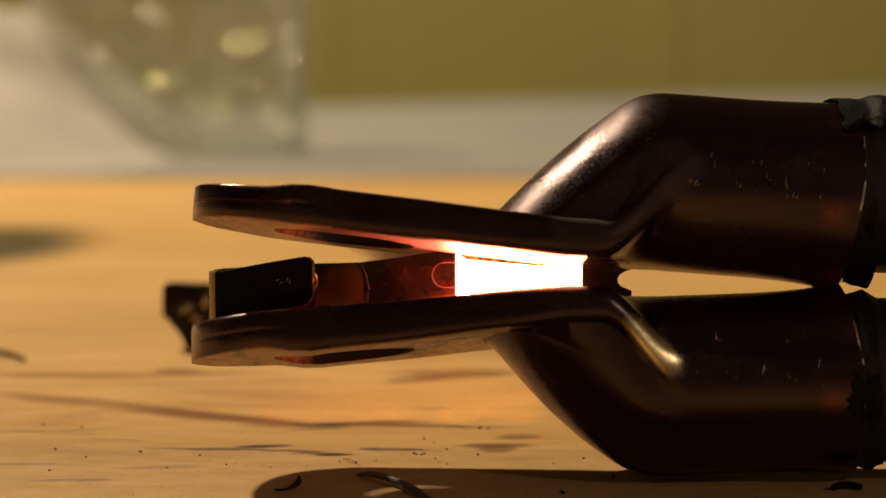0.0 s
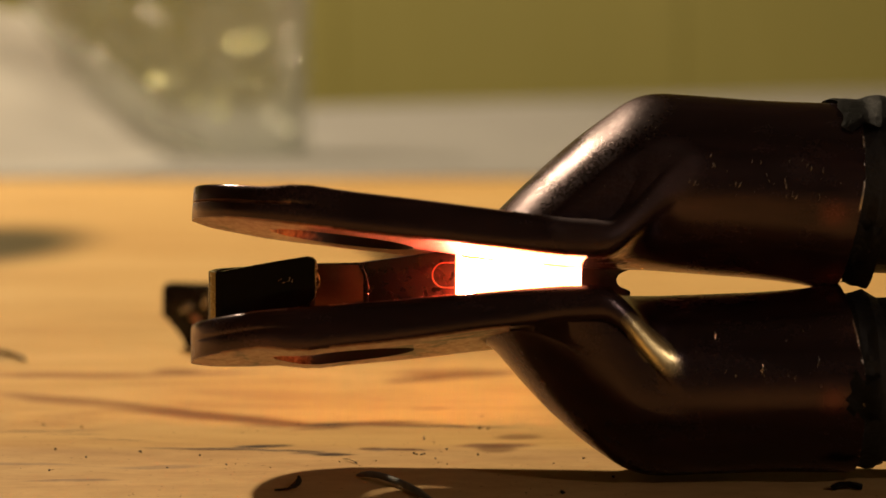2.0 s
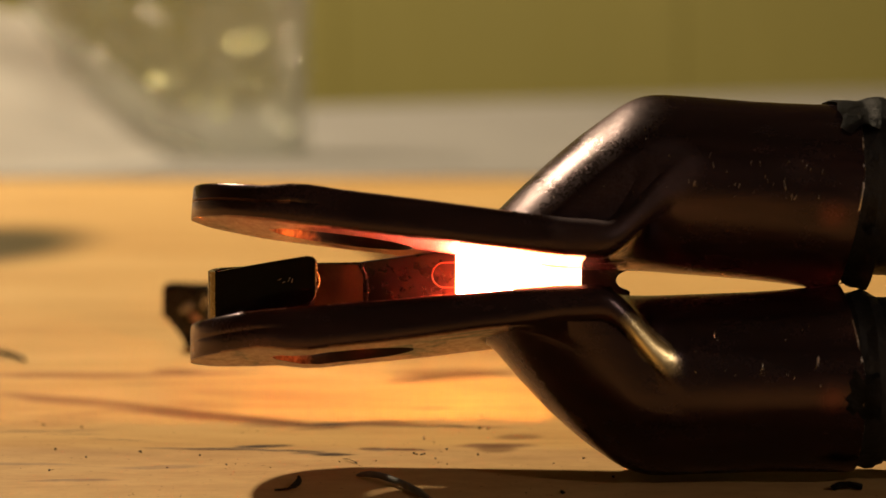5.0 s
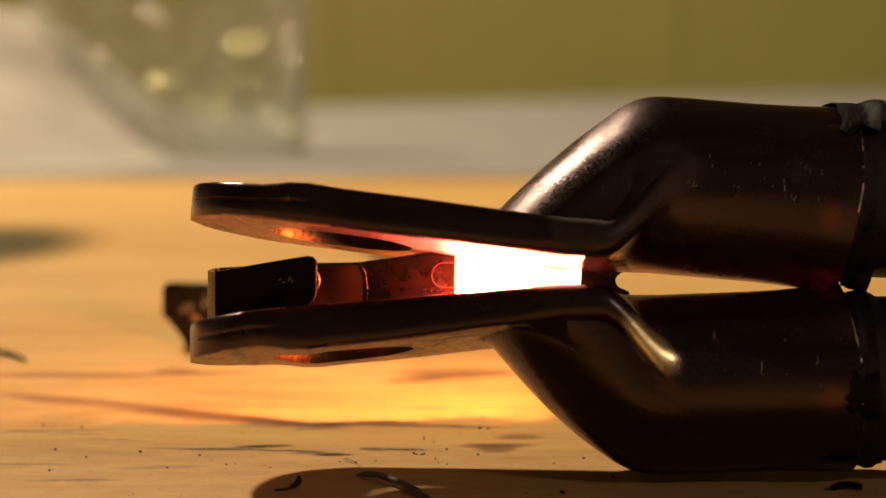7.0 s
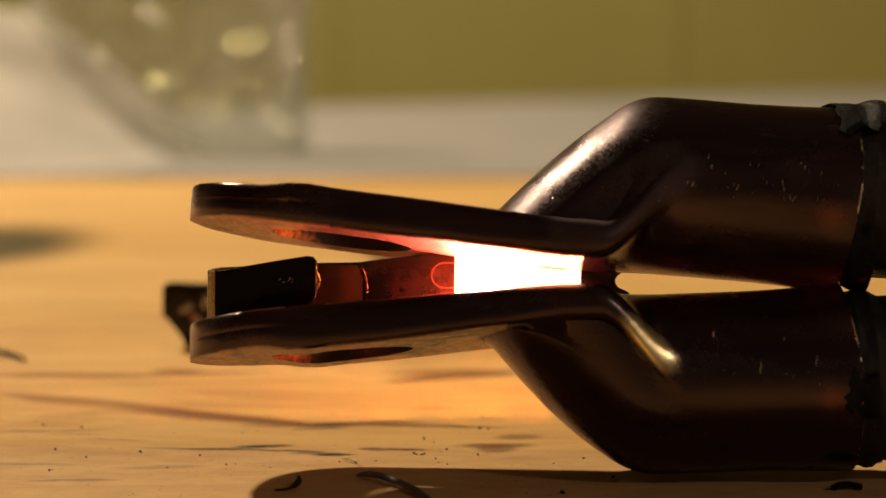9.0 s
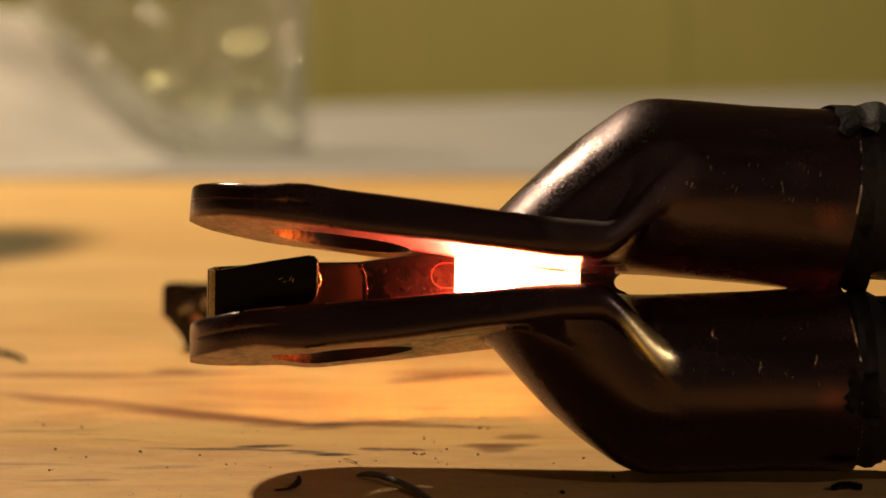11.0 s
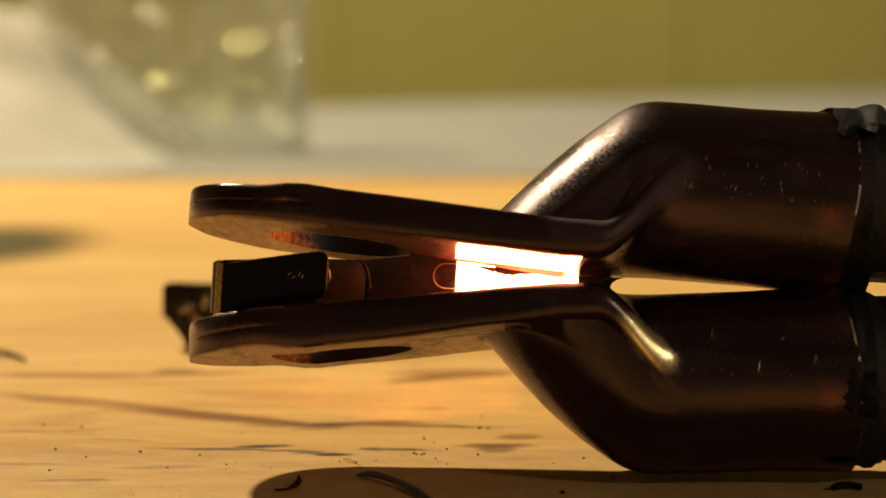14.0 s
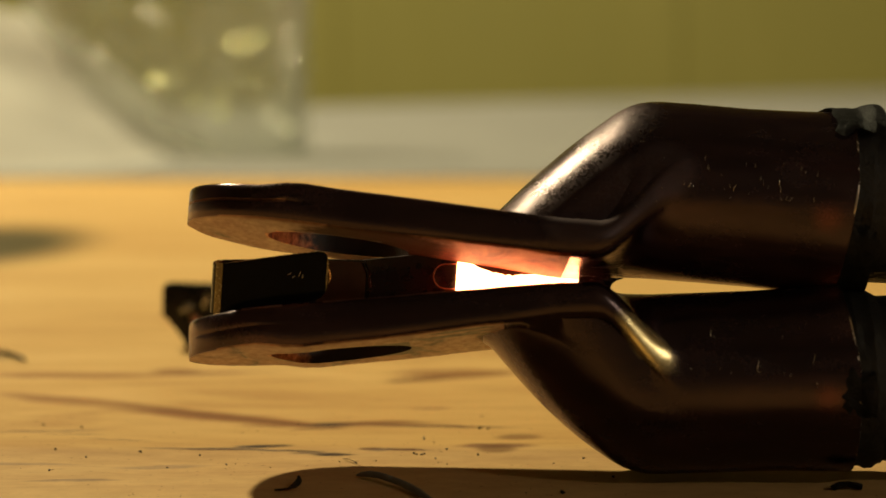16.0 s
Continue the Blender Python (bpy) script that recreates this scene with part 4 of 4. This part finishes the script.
part("front_film", film_sheet(-0.014, 1.0), FILM, bag)
part("rear_film", film_sheet(0.014, 9.0), FILM, bag)
part("seam", box(bmesh.new(), 0.0362, 0.0378, -0.0004, 0.0004, 0.0, 0.074, 0.0002), FILM, bag, "welded side seam of clear film")
bm = bmesh.new()
rings = []
for i in range(19):
    z = 0.002 + 0.070 * i / 18
    wide = 0.0022 + 0.0016 * (i / 18) + 0.0008 * noise.noise(Vector((z * 90, 3, 0)))
    mid = 0.0335 - 0.002 * noise.noise(Vector((z * 45, 7, 0)))
    rings.append([Vector((mid + wide * math.cos(q), -0.0045 + 0.0022 * math.sin(q), z)) for q in [2 * math.pi * k / 14 for k in range(14)]])
part("side_fold", loft(bm, rings), MILKY, bag, "milky gathered fold along the bag's side")
# flat discs tilted to the lamp, added as the bag's white and golden glints
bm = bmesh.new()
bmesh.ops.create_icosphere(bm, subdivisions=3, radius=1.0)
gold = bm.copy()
glint_mesh = mesh_of("glint_disc", bm, SHINE)
gold_glint_mesh = mesh_of("glint_disc", gold, GOLDEN)
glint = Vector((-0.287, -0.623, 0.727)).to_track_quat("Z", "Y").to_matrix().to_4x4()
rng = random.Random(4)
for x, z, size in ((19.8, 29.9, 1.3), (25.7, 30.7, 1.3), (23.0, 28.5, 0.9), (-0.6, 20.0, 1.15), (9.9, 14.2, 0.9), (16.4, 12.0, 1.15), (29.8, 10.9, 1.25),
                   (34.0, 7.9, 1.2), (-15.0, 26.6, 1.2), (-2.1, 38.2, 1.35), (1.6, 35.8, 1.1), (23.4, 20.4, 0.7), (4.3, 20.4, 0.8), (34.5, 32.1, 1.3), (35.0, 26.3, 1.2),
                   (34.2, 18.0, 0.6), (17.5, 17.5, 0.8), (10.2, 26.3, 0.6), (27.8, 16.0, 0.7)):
    c = new("glint_disc", gold_glint_mesh if x < 26 and z > 11 and x > -10 and z < 33 else glint_mesh)
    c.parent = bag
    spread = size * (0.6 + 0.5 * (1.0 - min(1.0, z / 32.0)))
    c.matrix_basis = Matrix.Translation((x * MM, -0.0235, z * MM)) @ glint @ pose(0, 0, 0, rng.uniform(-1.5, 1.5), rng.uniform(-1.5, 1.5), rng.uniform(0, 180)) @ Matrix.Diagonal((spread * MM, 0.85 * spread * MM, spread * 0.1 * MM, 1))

# dark folded scrap on the bench behind the clip
scrap = tagged(new("metal_scrap"), "small dark folded steel scrap standing on the bench", "scrap")
scrap.location = (-0.0268, 0.0632, 0.0)
outline = [(-3.1, 6.7), (-2.6, 7.0), (2.6, 6.8), (3.0, 6.2), (2.6, 3.4), (1.0, 1.4), (0.5, 0.0), (-0.7, 0.0), (-1.1, 1.6), (-2.2, 3.0), (-3.2, 3.6)]
bm = upright(bmesh.new(), outline, -1.1, 1.1)
bmesh.ops.bevel(bm, geom=bm.edges[:], offset=0.0002, segments=2, profile=0.5, affect="EDGES")
part("folded_plate", bm, SOOTY, scrap)
# the pale grey and orange bulges are added as the plate's irregular highlights
for x, z, rx, rz, lean, m in ((-1.5, 6.1, 0.45, 0.25, 20, SOOTY), (-0.55, 4.5, 0.85, 0.5, -35, SCRAP_SHINE), (0.35, 5.7, 0.3, 0.75, 25, SOOTY), (0.35, 3.3, 0.6, 0.45, 40, BARE), (1.5, 5.2, 0.4, 0.9, 20, SCRAP_SHINE), (1.35, 6.35, 0.6, 0.2, 0, SOOTY)):
    bm = bmesh.new()
    bmesh.ops.create_icosphere(bm, subdivisions=3, radius=MM)
    for v in bm.verts:
        v.co *= 1 + 0.35 * noise.noise(v.co * 1600 + Vector((x, z, 0)))
        v.co = Matrix.Rotation(radians(lean), 3, "Y") @ Vector((v.co.x * rx, v.co.y * 0.35, v.co.z * rz)) + Vector((x, -1.1, z)) * MM
    part("bulge", bm, m, scrap)

shard = new("blue_grey_shard", mesh_of("blue_grey_shard", tube(bmesh.new(), [(-0.013, 0.150, 0.0030), (-0.009, 0.147, 0.0036), (-0.004, 0.146, 0.0032), (0.001, 0.149, 0.0026)], [0.0014, 0.0031, 0.003, 0.0014], 14, 0.0008), BLUE))
tagged(shard, "blue-grey scrap lying on the bench", "scrap")


def ribbon(name, label, category, points, width, material, seed):
    """A thin twisted sliver along points (mm)."""
    bm = bmesh.new()
    rings = []
    n = len(points)
    for i, p in enumerate(points):
        p = Vector(p)
        t = (Vector(points[min(i + 1, n - 1)]) - Vector(points[max(i - 1, 0)])).normalized()
        side = t.cross(Vector((0, 0, 1))).normalized()
        tw = 0.5 * math.sin(seed + i * 0.9)
        side = (side * math.cos(tw) + Vector((0, 0, 1)) * math.sin(tw)).normalized()
        up = side.cross(t).normalized()
        w = width * (0.25 + 0.75 * math.sin(math.pi * (i + 0.5) / n)) / 2
        h = width * 0.16
        rings.append([(p + side * w) * MM, (p + up * h) * MM, (p - side * w) * MM, (p - up * h) * MM])
    loft(bm, rings)
    ob = new(name, mesh_of(name, bm, material))
    return tagged(ob, label, category)


strand = [(-6.6, -2.1, 0.2), (-6.1, -2.4, 0.35), (-5.5, -2.9, 0.45), (-4.8, -3.6, 0.5), (-4.1, -4.5, 0.5), (-3.3, -5.6, 0.45), (-2.5, -7.0, 0.4), (-1.7, -8.7, 0.35), (-0.9, -10.7, 0.3), (-0.3, -12.2, 0.25)]
shaving = new("metal_shaving", mesh_of("metal_shaving", tube(bmesh.new(), [Vector(p) * MM for p in strand], [r * MM for r in (0.08, 0.18, 0.22, 0.24, 0.25, 0.26, 0.26, 0.24, 0.20, 0.12)], 12, 0.00012), GREY))
tagged(shaving, "thick curled grey metal shaving on the bench", "shaving")
ribbon("bark_sliver", "dark curved sliver lying on the bench", "sliver", [(-49, 60, 0.3), (-46.5, 58.5, 0.35), (-44.5, 56.0, 0.35), (-43, 53.5, 0.25)], 1.0, CHAR, 0.2)
ribbon("charred_flake", "black charred flake lying on the bench", "flake", [(28.9, -6.6, 0.25), (29.5, -6.3, 0.4), (30.2, -6.1, 0.4), (31.1, -6.4, 0.25)], 1.5, CHAR, 0.2)
ribbon("charred_flake", "black charred flake with an upturned end on the bench", "flake", [(-12.4, -6.9, 0.15), (-12.0, -7.3, 0.25), (-11.5, -7.3, 0.3), (-11.1, -6.8, 0.35), (-10.8, -5.8, 0.45), (-10.75, -4.9, 0.5), (-10.85, -4.3, 0.6)], 0.55, CHAR, 0.9)
ribbon("charred_flake", "small brown flake lying on the bench", "flake", [(-7.9, 4.5, 0.1), (-7.5, 3.9, 0.2), (-7.1, 3.3, 0.2), (-6.75, 2.7, 0.08)], 0.16, CHAR, 0.3)


def crumb(x, y, r, material, label, seed):
    bm = bmesh.new()
    bmesh.ops.create_icosphere(bm, subdivisions=2, radius=0.65 * r * MM)
    for v in bm.verts:
        v.co *= 1 + 0.6 * noise.noise(v.co * (1.2 / (r * MM)) + Vector((seed, 0, 0)))
        v.co.z *= 0.75
        v.co += Vector((x, y, r * 0.4)) * MM
    return tagged(new("crumb", mesh_of("crumb", bm, material)), label, "crumb", "crumbs on the bench")


for i, (x, y, r) in enumerate(((-2.35, 6.9, 0.17), (-2.1, 6.5, 0.14), (-8.2, 3.7, 0.1), (-6.9, 3.4, 0.13), (-5.3, 4.1, 0.1), (3.1, 17.6, 0.2), (3.9, 17.3, 0.14),
                                (11.2, 5.0, 0.16), (-34.5, 19, 0.18), (-31.0, 18, 0.14), (-31.5, 8.5, 0.16), (-19.5, 6.2, 0.13), (13.0, -2.0, 0.18), (8.8, -7.6, 0.3), (12.6, 9.6, 0.12))):
    crumb(x, y, r, CHAR, "tiny black crumb on the bench", i)
for i, (x, y, r) in enumerate(((-1.55, 13.8, 0.12), (-1.6, 12.9, 0.14), (-1.7, 6.4, 0.16), (-1.5, 6.9, 0.12), (-0.6, 5.0, 0.1), (0.3, 8.6, 0.14), (2.8, 6.4, 0.15), (-28.5, 5.4, 0.14), (-24.5, 7.6, 0.2), (-30.5, 0.5, 0.15), (-21.5, 1.5, 0.12), (-17, 2.6, 0.12))):
    crumb(x, y, r, GREY, "tiny pale crumb on the bench", i + 40)

# fine sawdust and soot lying about the bench
bm = bmesh.new()
rng = random.Random(11)
for i in range(230):
    x, y = rng.uniform(-45, 40), rng.uniform(-12, 26)
    r = rng.uniform(0.02, 0.07)
    c = [bm.verts.new(Vector((x + rng.uniform(-r, r) * 1.6, y + rng.uniform(-r, r) * 1.6, z)) * MM) for z in (0.0, 0.0, 0.0, r * 1.2)]
    for f in ((0, 1, 2), (0, 1, 3), (1, 2, 3), (0, 2, 3)):
        bm.faces.new([c[k] for k in f])
dust = new("sawdust", mesh_of("sawdust", bm, CHAR, smooth=False))
tagged(dust, "fine dark soot and sawdust strewn on the bench", "dust", kind="stuff")


# ---- what moves ----
def shifted(thing, pivot, rows):
    """Keys small shifts (mm) and turns (degrees) about a pivot from the thing's first pose."""
    first, c = thing.matrix_basis.copy(), Vector(pivot) * MM
    walk(thing, [(t, Matrix.Translation(c + Vector((x, y, z)) * MM) @ pose(0, 0, 0, a, b, r) @ Matrix.Translation(-c) @ first) for t, x, y, z, a, b, r in rows])


def motions():
    upper_lug.matrix_basis = pose(-19.2 * MM, 0, 17.75 * MM, -11.2, 3.3, 0.0)
    shifted(upper_lug, (6.2, 1.4, 23.2),
            [(0.0, 0, 0, 0, 0, 0, 0), (2.0, -0.06, 0.02, -0.045, -0.2, -0.06, 0.07), (4.2, -0.095, 0.05, -0.055, -0.35, -0.02, 0.0), (6.3, -0.11, 0.07, -0.17, -1.2, 0.37, -0.1),
             (8.0, -0.155, 0.09, -0.21, -1.4, 0.31, -0.19), (9.2, -0.185, 0.11, -0.24, -1.5, 0.33, -0.32), (11.3, -0.235, 0.19, -0.34, -1.85, 0.4, -0.35), (12.7, -0.26, 0.22, -0.36, -1.9, 0.37, -0.36),
             (13.0, -0.28, 0.27, -0.54, -3.2, 0.35, -0.36), (13.5, -0.30, 0.27, -0.59, -3.6, 0.34, -0.2), (14.5, -0.335, 0.265, -0.575, -3.65, 0.3, -0.2), (15.0, -0.38, 0.285, -0.61, -3.75, 0.22, -0.28),
             (16.0, -0.40, 0.29, -0.61, -3.85, 0.3, -0.26)])
    lower_lug.matrix_basis = pose(-19.2 * MM, 0, 13.0 * MM, 166.0, -1.0, 0.0)
    shifted(lower_lug, (5.9, -1.7, 6.6),
            [(0.0, 0, 0, 0, 0, 0, 0), (2.0, -0.05, -0.01, 0.015, -0.2, -0.04, -0.11), (4.2, -0.075, -0.05, 0.03, -0.3, -0.08, -0.26), (6.5, -0.11, -0.04, 0.10, -0.2, -0.09, -0.45),
             (9.0, -0.14, -0.075, 0.13, -0.3, -0.2, -0.75), (11.3, -0.18, -0.06, 0.13, -0.6, -0.18, -1.0), (12.5, -0.217, -0.09, 0.12, -0.9, -0.2, -1.0), (14.5, -0.234, -0.09, 0.14, -0.85, -0.21, -1.3),
             (16.0, -0.275, -0.055, 0.16, -1.0, -0.22, -1.6)])
    clip.matrix_basis = Matrix.Translation((0, 2.5 * MM, -0.3 * MM)) @ Matrix.Diagonal((1.016, 1.016, 1.016, 1))
    shifted(clip, (0, 1.5, 14.5),
            [(0.0, 0, 0, 0, 0, 0, 0), (1.5, 0, 0, 0, 0, 0.05, 0.3), (2.0, 0.0, -0.05, 0.0, 0, 0.45, 3.4), (4.2, -0.01, -0.2, 0.03, 0, 0.56, 3.6), (6.5, -0.04, -0.2, 0.02, 0, 0.7, 4.4),
             (9.0, -0.06, -0.2, 0.0, 0, 0.85, 4.8), (11.3, -0.09, -0.35, 0, 0, 1.6, 6.8), (12.0, -0.10, -0.45, 0, 0, 2.2, 8.0), (12.7, -0.10, -0.5, 0, 0, 2.6, 8.8), (13.0, 0.0, -0.5, 0, 0, 3.8, 12.4),
             (13.5, 0.03, -0.5, 0, 0, 3.9, 13.4), (16.0, 0.04, -0.45, -0.03, 0, 4.0, 13.2)])
    # the sparks leave the hot steel and come to lie on the bench beyond the lugs
    for spark, there, fallen in ((long_spark, (-9.1, 3.0, 17.3), (-92.0, 6.0, 1.4)), (short_spark, (-9.5, 3.0, 17.15), (-96.0, 1.0, 1.15))):
        rest, fly, end = [pose(x * MM, y * MM, z * MM) for x, y, z in ((5.8, 1.85, 14.4), there, fallen)]
        walk(spark, [(0.0, rest), (3.9, rest), (3.96, rest), (4.0, fly), (4.04, end), (4.1, end), (16.0, end)])
    # a shower bursts out, and two stragglers follow; all come to lie on the bench at either side
    tick = 1.0 / FPS
    inside = pose(5.75 * MM, 1.8 * MM, 14.0 * MM)
    for i, (spark, at, up) in enumerate(shower + [(high_spark, Vector((10.9, 0.0, 31.2)) * MM, 86.0), (low_spark, Vector((-27.5, 10.0, 5.2)) * MM, 12.0)]):
        when = 12.8 if i < len(shower) else (12.9, 13.2)[i - len(shower)]
        side = -1 if at.x < 0 else 1
        down = pose((side * (95 + 2.5 * (i % 9)) * MM), (-4 + 1.3 * i) * MM, 0.25 * MM)
        walk(spark, [(0.0, inside), (when - 2 * tick, inside), (when - tick, inside), (when, Matrix.Translation(at) @ pose(0, 0, 0, 0, -up, 0)), (when + tick, down), (when + 2 * tick, down), (16.0, down)])
    # the heart of the steel sinks into its skin as the current falters
    rows = []
    for t, z, turn, draw in ((0.0, -0.6, 1.0, 0.12), (1.0, -0.5, 1.0, 0.12), (2.0, -0.45, 1.0, 0.11), (4.0, -0.2, 1.0, 0.09), (6.0, 0.0, 0.3, 0.018), (6.5, 0.0, 0.0, 0.0), (7.5, 0.0, 0.0, 0.0), (8.2, -0.25, 1.0, 0.08),
                             (9.0, -0.2, 0.9, 0.08), (11.3, -0.1, 0.6, 0.05), (12.0, 0.0, 0.0, 0.0), (13.1, 0.0, 0.0, 0.0), (13.4, 0.0, 0.0, 0.0), (13.55, -0.1, 0.1, 0.01), (13.7, -0.5, 0.3, 0.03), (13.9, -0.7, 0.8, 0.09), (14.2, -0.5, 1.0, 0.10),
                             (14.5, 0.0, 1.0, 0.08), (15.05, -0.5, 1.0, 0.115), (15.3, -0.3, 1.0, 0.10), (15.55, -0.4, 1.0, 0.10), (15.8, -1.1, 1.0, 0.10), (16.0, -1.4, 1.0, 0.12)):
        rows.append((t, pose(0, (-draw - 4.7 * math.tan(radians(turn))) * MM, z * MM, 0, 0, turn)))
    walk(hot_core, rows)
    # the glow added under the tongue sinks into it to dim
    walk(tongue_glow, [(t, pose(0, 0, (1 - out) * 0.2 * MM)) for t, out in ((0.0, 1.0), (13.6, 1.0), (13.74, 0.0), (13.84, 0.0), (13.97, 1.0), (15.52, 1.0), (15.68, 0.0), (16.0, 0.0))])
    # the crust flakes outwards as the steel cools
    walk(crust, [(t, pose(0, -out * MM, 0)) for t, out in ((0.0, 0.0), (13.25, 0.0), (13.5, 0.27), (14.3, 0.27), (14.45, 0.0), (15.1, 0.0), (15.4, 0.27), (16.0, 0.27))])
    # the searing front comes to the surface with the current: how far out it stands
    rows = []
    for t, out in ((0.0, 0.2), (2.0, 0.25), (4.0, 0.5), (6.5, 1.0), (7.5, 1.0), (9.0, 0.8), (11.3, 0.8), (12.0, 1.0), (13.0, 1.0), (13.4, 0.3), (13.7, -0.4), (14.1, 0.0), (14.5, 0.9), (15.0, 0.3), (15.3, -0.4), (16.0, -0.6)):
        rows.append((t, pose(0, (-0.03 - 0.06 * out) * MM, 0, 0, 0, 0.6)))
    walk(front_heart, rows)


motions()
